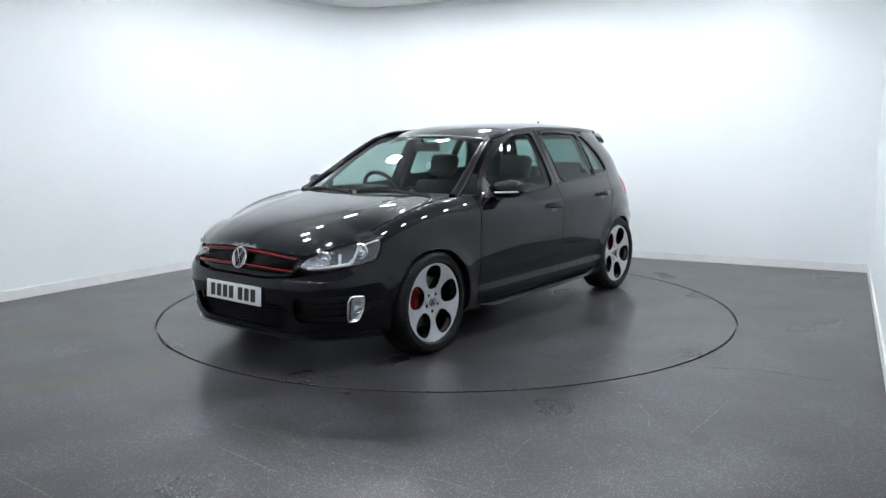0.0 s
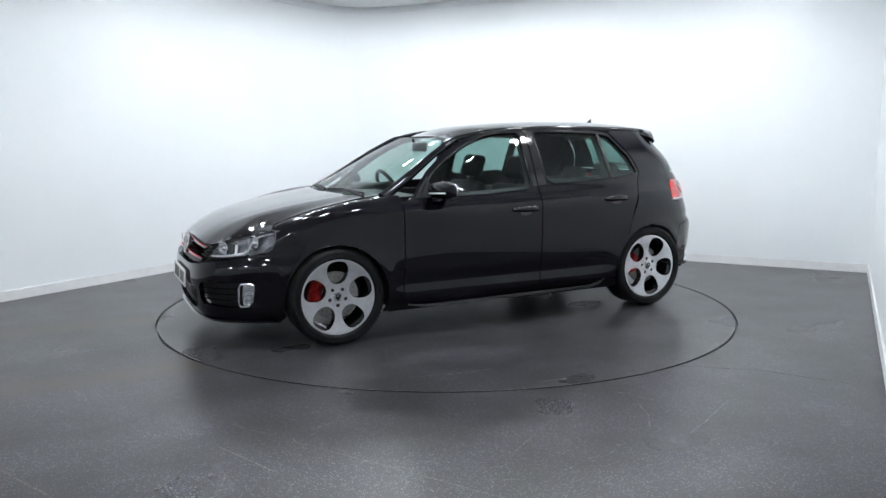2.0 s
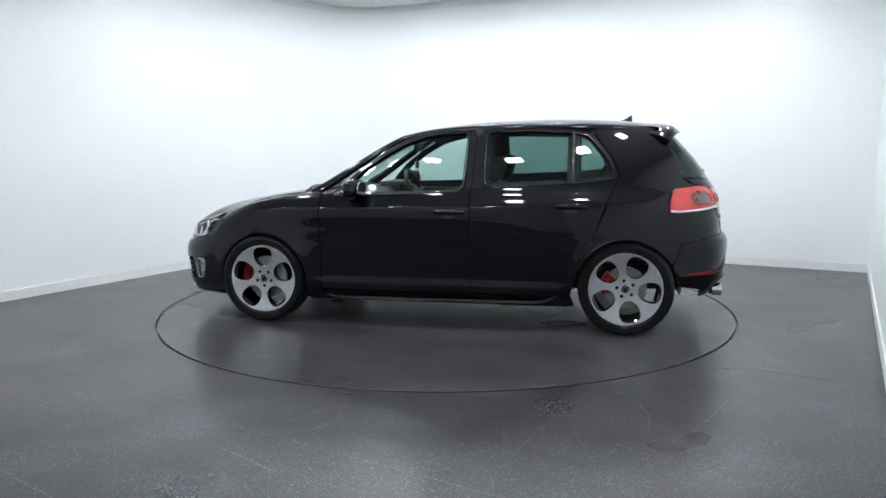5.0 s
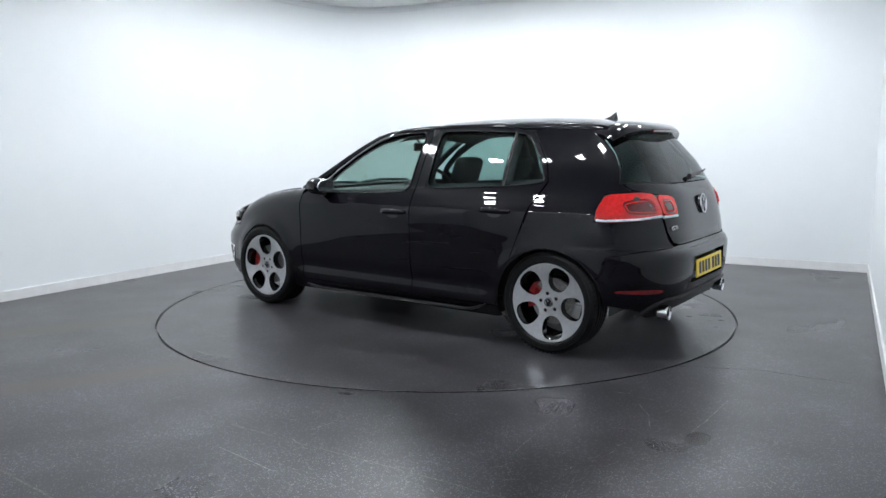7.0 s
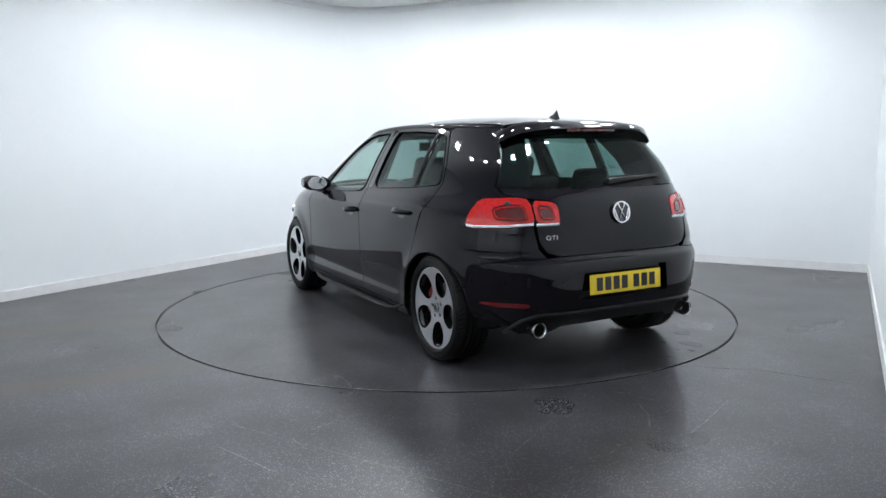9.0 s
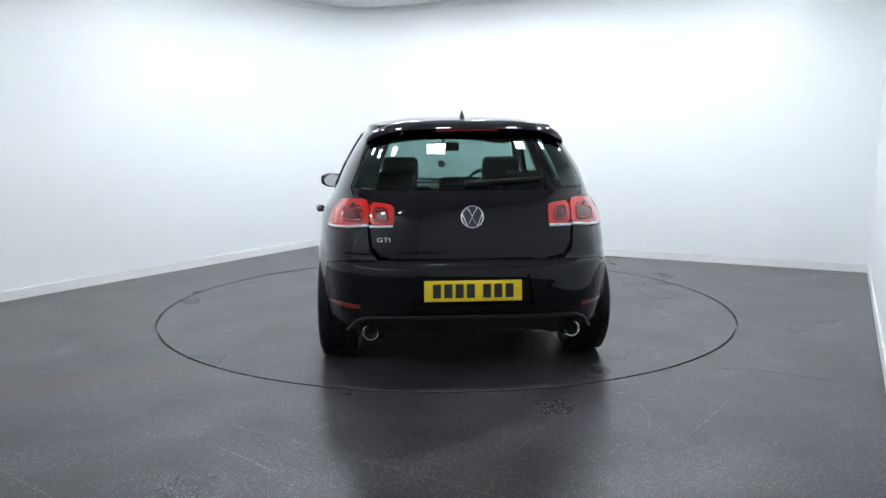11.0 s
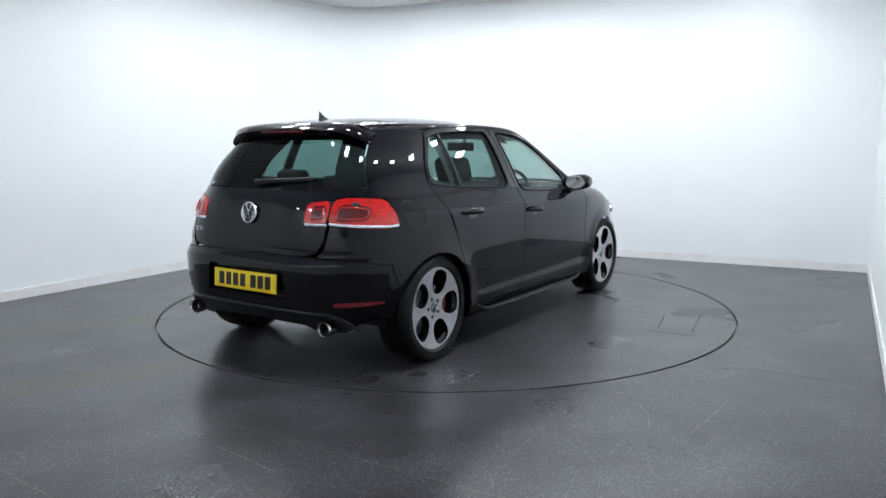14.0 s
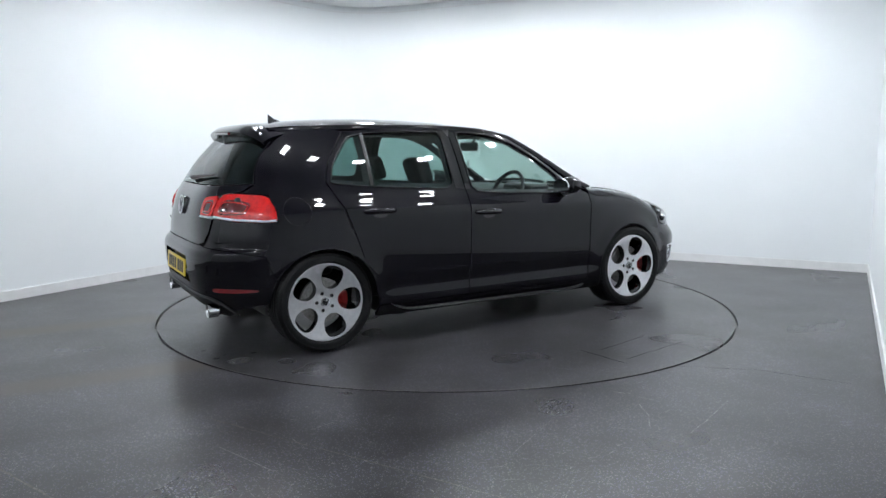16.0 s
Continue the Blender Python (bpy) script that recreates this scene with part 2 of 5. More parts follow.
def ceiling_and_lights():
    bm = bmesh.new()
    e1 = (B - A).normalized()
    e2 = (C - B).normalized()
    # suspended tiles with shallow joints between them
    w, s = 0.6, 0.0035
    for i in range(-2, 12):
        for j in range(-2, 21):
            o = A + e1 * (i * w) + e2 * (j * w)
            q = [o + e1 * (a * w) + e2 * (b * w) for a, b in ((s, s), (1 - s, s), (1 - s, 1 - s), (s, 1 - s))]
            q = [(p.x, p.y) for p in q]
            vs = [bm.verts.new((*p, CEILING)) for p in q]
            bm.faces.new(vs)
    far = [A + e1 * a + e2 * b for a, b in ((-2, -2), (9, -2), (9, 14), (-2, 14))]
    bm.faces.new([bm.verts.new((p.x, p.y, CEILING + 0.006)) for p in far])
    ob = part("ceiling", bm, CEIL)
    tagged(ob, "pale grey suspended tile ceiling with thin joints", "ceiling", kind="structure")
    first = None
    # fifteen small panels in a ring over the turntable
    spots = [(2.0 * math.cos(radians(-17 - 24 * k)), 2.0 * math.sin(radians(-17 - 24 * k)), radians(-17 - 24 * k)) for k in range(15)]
    # added unseen fill: two towards the far corners, a row over the room's front
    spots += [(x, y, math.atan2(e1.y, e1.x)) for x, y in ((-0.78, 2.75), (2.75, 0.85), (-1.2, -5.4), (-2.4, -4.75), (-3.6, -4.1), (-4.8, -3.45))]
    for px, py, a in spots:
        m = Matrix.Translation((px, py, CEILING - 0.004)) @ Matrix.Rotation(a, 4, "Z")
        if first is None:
            first = tagged(new("ring_and_fill_light"), "square white surface-mounted light on the ceiling, shared by ring and added fill", "ceiling light", "ceiling light panels")
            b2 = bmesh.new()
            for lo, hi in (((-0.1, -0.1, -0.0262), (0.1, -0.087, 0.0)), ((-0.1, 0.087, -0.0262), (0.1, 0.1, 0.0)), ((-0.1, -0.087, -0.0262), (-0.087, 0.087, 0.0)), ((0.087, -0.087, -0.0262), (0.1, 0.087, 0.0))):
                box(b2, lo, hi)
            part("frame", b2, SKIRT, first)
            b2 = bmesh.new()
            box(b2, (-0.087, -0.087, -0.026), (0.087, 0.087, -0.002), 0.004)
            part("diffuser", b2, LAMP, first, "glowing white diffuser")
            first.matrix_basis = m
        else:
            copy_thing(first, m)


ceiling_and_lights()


def ribbon(name, path, width, mat, parent=None, z=0.0009):
    """A thin uneven mark along a path on the floor."""
    rnd = random.Random(len(path) * 31 + int(path[0][0] * 1000))
    pts = [Vector(a).lerp(Vector(b), i / 10) for a, b in zip(path, path[1:]) for i in range(10)] + [Vector(path[-1])]
    bm = bmesh.new()
    rows = []
    for i, p in enumerate(pts):
        dd = (pts[min(i + 1, len(pts) - 1)] - pts[max(i - 1, 0)]).normalized()
        nn = Vector((-dd.y, dd.x)) * width * 0.5 * rnd.uniform(0.35, 1.0) * (0.3 if i in (0, len(pts) - 1) else 1)
        p = p + Vector((-dd.y, dd.x)) * width * rnd.uniform(-0.3, 0.3)
        rows.append([bm.verts.new((*(p + nn), z)), bm.verts.new((*(p - nn), z))])
    for a, b in zip(rows, rows[1:]):
        bm.faces.new((a[0], a[1], b[1], b[0]))
    return part(name, bm, mat, parent)


def blot(name, x, y, r, mat, parent=None):
    rnd = random.Random(int(x * 1000) + int(y * 77))
    bm = bmesh.new()
    bm.faces.new([bm.verts.new((x + r * rnd.uniform(0.55, 1.1) * math.cos(a), y + 0.7 * r * rnd.uniform(0.55, 1.1) * math.sin(a), 0.0008)) for a in np.linspace(0, 2 * math.pi, 16, endpoint=False)])
    return part(name, bm, mat, parent)


SEAM = plain("worn_floor_seam", (0.13, 0.122, 0.108), 0.6, grain=40, vary=0.4)
for q, w in (([(-1.163, -2.553), (-0.669, -2.857), (-0.205, -3.135), (0.165, -3.36), (0.9, -3.82)], 0.010), ([(-2.6, -2.55), (-1.801, -3.12), (-1.478, -3.364), (-0.9, -3.8)], 0.014)):
    ribbon("floor_seam", q, w, SEAM, floor)
for q, w in (([(-0.989, -2.903), (-0.646, -3.192)], 0.006), ([(-0.623, -2.728), (-0.529, -2.633)], 0.006), ([(1.09, -2.78), (1.213, -2.632), (1.425, -2.349)], 0.007), ([(0.956, -2.401), (0.964, -2.556), (0.927, -2.712)], 0.005), ([(0.747, -2.71), (0.963, -2.766)], 0.004), ([(0.869, -2.222), (0.963, -2.258)], 0.016), ([(1.05, -2.35), (0.98, -2.30)], 0.008), ([(0.256, -3.031), (0.507, -2.587)], 0.004)):
    ribbon("floor_scratch", q, w, SCUFF, floor)


def nicks(parent, count, seed, where):
    """Short pale nicks strewn over the floor."""
    rnd = random.Random(seed)
    V, F = [], []
    while len(F) < count:
        x, y = rnd.uniform(-3.2, 3.0), rnd.uniform(-4.6, 2.0)
        if not where(x, y):
            continue
        a, ln, wd = rnd.uniform(0, math.pi), rnd.choice((0.006, 0.010, 0.018, 0.04)), rnd.uniform(0.0012, 0.0028)
        c, q = math.cos(a), math.sin(a)
        k = len(V)
        V += [(x + c * u * ln - q * v * wd, y + q * u * ln + c * v * wd, 0.0007) for u, v in ((-1, 0), (0, -1), (1, 0), (0, 1))]
        F.append((k, k + 1, k + 2, k + 3))
    return tagged(mesh_ob("nicks", V, F, SCUFF, parent, smooth=False), kind="stuff")


nicks(floor, 420, 5, lambda x, y: math.hypot(x, y) > R_DISC + 0.03)
ribbon("floor_seam", [(1.282, -1.772), (1.772, -1.855), (2.179, -2.112)], 0.005, GROOVE, floor)


# ---- the turntable ----
def turntable():
    t = tagged(new("turntable"), "round dark grey turntable flush with the floor", "turntable")
    bm = bmesh.new()
    seg = 160
    top = [bm.verts.new((math.cos(2 * math.pi * i / seg) * (R_DISC - 0.007), math.sin(2 * math.pi * i / seg) * (R_DISC - 0.007), 0)) for i in range(seg)]
    low = [bm.verts.new((v.co.x, v.co.y, -0.025)) for v in top]
    bm.faces.new(top)
    for i in range(seg):
        bm.faces.new((low[i], low[(i + 1) % seg], top[(i + 1) % seg], top[i]))
    part("disc", bm, DISC, t)
    bm = bmesh.new()
    revolve(bm, [(R_DISC - 0.0065, 0.0), (R_DISC - 0.0065, 0.001), (R_DISC - 0.0105, 0.001), (R_DISC - 0.0105, 0.0)], 160, pose(0, 0, 0, 90))
    part("edge_strip", bm, WORN, t, "worn thin metal edge of the disc")
    # the shut hatch in the disc, and the marks that turn with it
    hatch = [(0.556, -1.629), (0.071, -1.730)], [(0.670, -1.861), (0.074, -1.959)], [(-0.021, -1.658), (0.019, -2.028)], [(0.50, -1.47), (0.691, -1.857)]
    for q, w in zip(hatch, (0.006, 0.006, 0.009, 0.003)):
        ribbon("hatch_joint", q, w, GROOVE, t)
    for q, w in (([(-0.129, -1.172), (-1.802, -1.193)], 0.006), ([(1.129, 1.656), (0.608, 1.749)], 0.008), ([(0.863, 1.716), (0.572, 1.740)], 0.010), ([(0.50, 2.056), (0.30, 2.085)], 0.012), ([(-1.75, 0.9), (-1.3, 1.35)], 0.004), ([(1.3, -1.2), (1.7, -0.75)], 0.004)):
        ribbon("scratch", q, w, SCUFF, t)
    nicks(t, 200, 9, lambda x, y: math.hypot(x, y) < R_DISC - 0.03)
    for x, y, r in ((-2.015, -0.633, 0.030), (-1.975, -0.755, 0.018), (-2.041, -0.414, 0.018), (-1.95, -0.58, 0.014), (-1.781, -0.627, 0.028)):
        blot("oil_spot", x, y, r, SMEAR, t)
    return t


TABLE = turntable()


# ---- the car: x forward, y to its left, origin on the floor between the axles ----
from mathutils.geometry import delaunay_2d_cdt

FRONT_A = ((0.15, 2.03), (0.19, 2.078), (0.25, 2.10), (0.35, 2.116), (0.45, 2.122), (0.52, 2.114), (0.56, 2.098), (0.62, 2.075), (0.68, 2.05), (0.75, 2.01), (0.85, 1.95))
REAR_A = ((0.15, 1.86), (0.25, 1.92), (0.37, 1.975), (0.45, 1.995), (0.55, 2.003), (0.61, 2.004), (0.645, 1.994), (0.675, 1.962), (0.72, 1.958), (0.80, 1.95), (0.90, 1.933), (0.98, 1.905), (1.05, 1.855), (1.16, 1.775), (1.31, 1.645), (1.42, 1.535))
HALF_B = ((0.15, 0.79), (0.20, 0.838), (0.26, 0.864), (0.36, 0.876), (0.48, 0.884), (0.58, 0.8885), (0.70, 0.8908), (0.80, 0.889), (0.86, 0.881), (0.90, 0.867), (0.94, 0.846), (0.98, 0.819), (1.05, 0.785), (1.2, 0.708), (1.35, 0.615), (1.42, 0.56))
SCREEN_A = ((0.90, 1.165), (0.94, 1.075), (1.05, 0.862), (1.27, 0.455), (1.345, 0.28), (1.40, 0.09), (1.45, 0.05))
HOOD_Z = ((0.9, 0.955), (1.09, 0.947), (1.22, 0.928), (1.40, 0.901), (1.55, 0.874), (1.75, 0.827), (1.88, 0.781), (1.97, 0.734), (2.03, 0.690), (2.08, 0.645))
WING_Z = ((0.80, 0.952), (0.97, 0.944), (1.2, 0.914), (1.45, 0.857), (1.62, 0.791), (1.72, 0.738), (1.8, 0.70))
ROOF_Z = ((0.30, 1.343), (0.20, 1.375), (0.07, 1.409), (-0.15, 1.436), (-0.36, 1.451), (-0.8, 1.462), (-1.25, 1.447), (-1.56, 1.416))
RAIL_Z = ((0.30, 1.330), (0.20, 1.348), (0.05, 1.374), (-0.2, 1.394), (-0.6, 1.402), (-1.0, 1.395), (-1.3, 1.386), (-1.6, 1.366))


def curve(table, smooth=0.0):
    """A smooth function through a table of pairs."""
    tab = sorted(table)
    xs, ys = np.array([p[0] for p in tab]), np.array([p[1] for p in tab])
    d = np.diff(ys) / np.diff(xs)
    m = np.concatenate([[d[0]], (d[1:] + d[:-1]) / 2, [d[-1]]])

    def f(x):
        x = np.clip(np.asarray(x, float), xs[0], xs[-1])
        i = np.clip(np.searchsorted(xs, x) - 1, 0, len(xs) - 2)
        h = xs[i + 1] - xs[i]
        t = (x - xs[i]) / h
        return ((1 + 2 * t) * (1 - t) ** 2 * ys[i] + t * (1 - t) ** 2 * h * m[i] + t * t * (3 - 2 * t) * ys[i + 1] + t * t * (t - 1) * h * m[i + 1])
    return f


fA, rA, hB, sA, hoodC, wingT, roofC, railZ = map(curve, (FRONT_A, REAR_A, HALF_B, SCREEN_A, HOOD_Z, WING_Z, ROOF_Z, RAIL_Z))
NF, NR, NS = 3.9, 4.7, 4.2


def sup(v, a, b, n):
    """The other half-axis of a superellipse: b * (1 - |v/a|^n)^(1/n)."""
    return b * np.maximum(1e-9, 1 - np.minimum(1, np.abs(v) / a) ** n) ** (1 / n)


def step(e0, e1, x):
    t = np.clip((x - e0) / (e1 - e0), 0, 1)
    return t * t * (3 - 2 * t)


def front_n(z):
    return NF + 0.5 * step(0.62, 0.50, np.asarray(z, float))


def rear_n(z):
    return NR - 0.4 * step(0.70, 0.85, z) + 1.1 * step(0.95, 1.2, z)


def relief_y(x, z):
    """How far the flanks stand out: wheel-arch flares, the shoulder crease, the hollow above the sill."""
    ax = np.abs(x)
    y = 0.0 * x
    for cx in (1.289, -1.289):
        d = np.hypot(x - cx, z - 0.312)
        y = y + 0.013 * np.exp(-(np.maximum(0, d - 0.345) / 0.06) ** 2) * step(0.92, 0.74, z)
    c = z - (0.862 - 0.03 * x)
    y = y + 0.0075 * np.exp(-(c / np.where(c > 0, 0.022, 0.085)) ** 2) * step(1.45, 1.05, np.abs(x + 0.2))
    return y - 0.014 * np.exp(-((z - 0.37) / 0.05) ** 2) * step(1.0, 0.78, ax)


def side_y(x, z):
    """Half width of the body at x and z, seen from the side."""
    x, z = np.asarray(x, float), np.asarray(z, float)
    b = hB(z)
    low = sup(x, fA(np.minimum(z, 0.85)), b, front_n(z))
    high = sup(x, sA(np.maximum(z, 0.9)) + 0.03, b, NS - 0.2)
    k = step(0.93, 1.03, z)
    front = low * (1 - k) + high * k
    # the wing rolls over into the bonnet
    r = 0.10
    t = np.clip((z - (wingT(x) - r)) / r, 0, 1) * step(0.70, 0.95, x)
    front = front - 0.085 * (1 - np.sqrt(np.maximum(0, 1 - t * t)))
    rear = sup(x, rA(z), b, rear_n(z))
    y = np.where(x > 0, front, rear)
    return y + relief_y(x, z)


def map_side(p):
    return np.stack([p[:, 0], side_y(p[:, 0], p[:, 1]), p[:, 1]], -1)


REF = 0.88


def arc_table(a, b, n):
    ph = np.linspace(0, math.pi / 2, 400)
    rho = 1 / ((np.cos(ph) / a) ** n + (np.sin(ph) / b) ** n) ** (1 / n)
    x, y = rho * np.cos(ph), rho * np.sin(ph)
    s = np.concatenate([[0], np.cumsum(np.hypot(np.diff(x), np.diff(y)))])
    return ph, s


PH, SF = arc_table(2.12, REF, 4.2)


def ends(kind):
    """Maps for the nose or the tail: chart point (arc, z) to space, and helpers to chart points given across or along the car."""
    af, n_of, sign = (fA, front_n, 1) if kind == "nose" else (rA, rear_n, -1)

    def to3(p):
        s, z = p[:, 0], p[:, 1]
        ph = np.interp(np.abs(s), SF, PH)
        a, b, n = af(z), hB(z), n_of(z)
        rho = 1 / ((np.cos(ph) / a) ** n + (np.sin(ph) / b) ** n) ** (1 / n)
        x, y = sign * rho * np.cos(ph), rho * np.sin(ph)
        y = y + relief_y(x, z) * step(1.90, 1.62, np.abs(x))
        return np.stack([x, np.sign(s) * y, z], -1)

    def cross(y, z):
        z = float(z)
        x = float(sup(y, float(hB(z)), float(af(z)), float(n_of(z))))
        return (math.copysign(float(np.interp(math.atan2(abs(y), x), PH, SF)), y), z)

    def along(x, z):
        z = float(z)
        y = float(sup(abs(x), float(af(z)), float(hB(z)), float(n_of(z))))
        return (float(np.interp(math.atan2(y, abs(x)), PH, SF)), z)
    return to3, cross, along


map_nose, NY, NX = ends("nose")
map_tail, TY, TX = ends("tail")


def map_screen(p):
    y, z = p[:, 0], p[:, 1]
    return np.stack([sup(y, hB(z), sA(z), NS), y, z], -1)


def bonnet_edge(x):
    return side_y(x, wingT(x)) - 0.005


FRONT_LIP = curve(((0.0, 0.684), (0.25, 0.676), (0.40, 0.664), (0.495, 0.662), (0.60, 0.699), (0.70, 0.735), (0.76, 0.759), (0.85, 0.778)))


def map_bonnet(p):
    x, y = p[:, 0], p[:, 1]
    ay = np.abs(y)
    zf = FRONT_LIP(ay)
    q = np.maximum(0, sup(np.minimum(ay, 0.80), hB(zf), fA(zf), NF) - 0.004 - x)
    z = hoodC(2.035 - q) + (zf - 0.686) * np.exp(-q / 0.22)
    w = np.clip(ay / np.maximum(0.3, bonnet_edge(np.minimum(x, 1.7))), 0, 1) ** 7 * step(1.85, 1.60, x)
    z = z * (1 - w) + wingT(x) * w
    u = 2.035 - q
    # the two raised creases of the bonnet
    z = z + 0.004 * step(0.0, 0.12, ay - (0.30 + 0.13 * (2.0 - x)) * 0.98) * step(2.05, 1.7, u)
    return np.stack([x, y, z], -1)


def roof_half(x):
    return float(side_y(x, float(railZ(x)))) + 0.0


def map_roof(p):
    x, y = p[:, 0], p[:, 1]
    ay = np.abs(y)
    q = ay / 0.58
    z = roofC(np.minimum(0.30, x + 0.10 * q ** 2 * step(-0.3, 0.2, x)))
    return np.stack([x, y, z - 0.052 * q ** 3.2], -1)


# ---- panels cut from those surfaces ----
def inside(poly, pts):
    poly = np.asarray(poly)
    res = np.zeros(len(pts), bool)
    a, b = poly, np.roll(poly, -1, 0)
    for (x0, y0), (x1, y1) in zip(a, b):
        c = (y0 > pts[:, 1]) != (y1 > pts[:, 1])
        if y0 != y1:
            res ^= c & (pts[:, 0] < (x1 - x0) * (pts[:, 1] - y0) / (y1 - y0) + x0)
    return res


def soften(loop, rounds=2, cut=0.2):
    """Round a loop's corners (Chaikin)."""
    p = [np.array(q, float) for q in loop]
    for _ in range(rounds):
        out = []
        for a, b in zip(p, p[1:] + p[:1]):
            out += [a * (1 - cut) + b * cut, a * cut + b * (1 - cut)] if rounds else [a]
        p = out
    return [tuple(q) for q in p]


def resample(loop, step_len):
    out = []
    p = [np.array(q, float) for q in loop]
    for a, b in zip(p, p[1:] + p[:1]):
        n = max(1, int(math.ceil(np.linalg.norm(b - a) / step_len)))
        out += [a + (b - a) * (i / n) for i in range(n)]
    return np.array(out)


def arc(cx, cz, r, a0, a1, n=16):
    return [(cx + r * math.cos(radians(a0 + (a1 - a0) * i / n)), cz + r * math.sin(radians(a0 + (a1 - a0) * i / n))) for i in range(n + 1)]


def panel(name, loop, fmap, mat, parent, holes=(), grid=0.04, depth=0.014, side=1, label="", lift=0.0):
    """A sheet cut from a surface along a loop, with turned-in edges."""
    loops = [resample(q, grid) for q in (loop, *holes)]
    lo, hi = loops[0].min(0), loops[0].max(0)
    gx, gy = np.meshgrid(np.arange(lo[0], hi[0], grid), np.arange(lo[1], hi[1], grid * 0.87))
    gx[1::2] += grid / 2
    pts = np.stack([gx.ravel(), gy.ravel()], -1)
    ok = inside(loops[0], pts)
    for h in loops[1:]:
        ok &= ~inside(h, pts)
    pts = pts[ok]
    edge_pts = np.concatenate(loops)
    if len(pts):
        d = np.sqrt(((pts[:, None] - edge_pts[None]) ** 2).sum(-1)).min(1)
        pts = pts[d > grid * 0.45]
    co = np.concatenate([edge_pts, pts]) if len(pts) else edge_pts
    edges, k = [], 0
    for q in loops:
        n = len(q)
        edges += [(k + i, k + (i + 1) % n) for i in range(n)]
        k += n
    vs, _, fs, *_ = delaunay_2d_cdt([Vector(c) for c in co], edges, [], 0, 1e-7)
    vs = np.array([tuple(v) for v in vs])
    fs = np.array([tuple(f) for f in fs if len(f) == 3])
    cen = vs[fs].mean(1)
    ok = inside(loops[0], cen)
    for h in loops[1:]:
        ok &= ~inside(h, cen)
    fs = fs[ok]
    e = 1e-4
    P = fmap(vs)
    du = fmap(vs + [e, 0]) - fmap(vs - [e, 0])
    dv = fmap(vs + [0, e]) - fmap(vs - [0, e])
    N = np.cross(du, dv)
    N /= np.maximum(1e-12, np.linalg.norm(N, axis=1))[:, None]
    out = P - np.array([0.0, 0.0, 0.7])
    if (N * out).sum() < 0:
        N = -N
    # wind the faces along the normals
    fn = np.cross(P[fs[:, 1]] - P[fs[:, 0]], P[fs[:, 2]] - P[fs[:, 0]])
    flip = (fn * N[fs[:, 0]]).sum(1) < 0
    fs[flip] = fs[flip][:, ::-1]
    P = P + N * lift
    # turned-in edges
    cnt = {}
    for a, b, c in fs:
        for u, v in ((a, b), (b, c), (c, a)):
            cnt[(u, v)] = True
    border = [(u, v) for (u, v) in cnt if (v, u) not in cnt]
    V, F, NN = list(P), [tuple(f) for f in fs], list(N)
    if depth:
        for u, v in border:
            i = len(V)
            en = np.cross(P[v] - P[u], N[u])
            en /= max(1e-12, np.linalg.norm(en))
            V += [P[u], P[v], P[v] - N[v] * depth, P[u] - N[u] * depth]
            NN += [en] * 4
            F.append((i, i + 3, i + 2, i + 1))
    V, NN = np.array(V), np.array(NN)
    if side < 0:
        V, NN = V * [1, -1, 1], NN * [1, -1, 1]
        F = [f[::-1] for f in F]
    return mesh_ob(name, V, F, mat, parent, label, NN)


CAR = tagged(new("car"), "glossy black five-door hatchback car parked on the turntable", "car")
WIN_F = soften([(0.715, 0.925), (0.56, 1.085), (0.40, 1.200), (0.245, 1.285), (0.10, 1.335), (0.0, 1.352), (-0.205, 1.362), (-0.190, 0.960), (0.2, 0.938)], 2, 0.1)
WIN_R = soften([(-0.330, 0.985), (-0.325, 1.366), (-0.60, 1.368), (-0.90, 1.356), (-1.025, 1.335), (-1.085, 1.27), (-1.165, 1.17), (-1.210, 1.045), (-0.9, 1.015)], 2, 0.1)


def split_loop(loop, x):
    """The part of a loop behind or before x, for the divided rear pane."""
    def clip(sgn, x0):
        out = []
        for a, b in zip(loop, loop[1:] + loop[:1]):
            ia, ib = sgn * (a[0] - x0) >= 0, sgn * (b[0] - x0) >= 0
            if ia:
                out.append(a)
            if ia != ib:
                t = (x0 - a[0]) / (b[0] - a[0])
                out.append((x0, a[1] + t * (b[1] - a[1])))
        return out
    return clip(1, x + 0.014), clip(-1, x - 0.014)


def loop_tube(name, loop, fmap, radius, mat, parent, side=1, lift=0.003, closed=True, grid=0.03, label=""):
    p = resample(loop, grid)
    if not closed:
        p = np.array([np.array(a) + (np.array(b) - np.array(a)) * t for a, b in zip(loop, loop[1:]) for t in np.linspace(0, 1, 8, endpoint=False)] + [np.array(loop[-1])])
    P = fmap(p)
    out = P - np.array([0, 0, 0.7])
    out /= np.linalg.norm(out, axis=1)[:, None]
    P = (P + out * lift) * [1, side, 1]
    bm = bmesh.new()
    tube(bm, P, radius, 6, closed)
    return part(name, bm, mat, parent, label, 60)


def offset_loop(loop, d):
    """Move a loop outwards by d in its own plane."""
    p = np.array(loop)
    area = ((p[:, 0] * np.roll(p[:, 1], -1)) - (np.roll(p[:, 0], -1) * p[:, 1])).sum()
    t = np.roll(p, -1, 0) - np.roll(p, 1, 0)
    t /= np.maximum(1e-9, np.linalg.norm(t, axis=1))[:, None]
    n = np.stack([t[:, 1], -t[:, 0]], -1) * (1 if area > 0 else -1)
    return [tuple(q) for q in p + n * d]


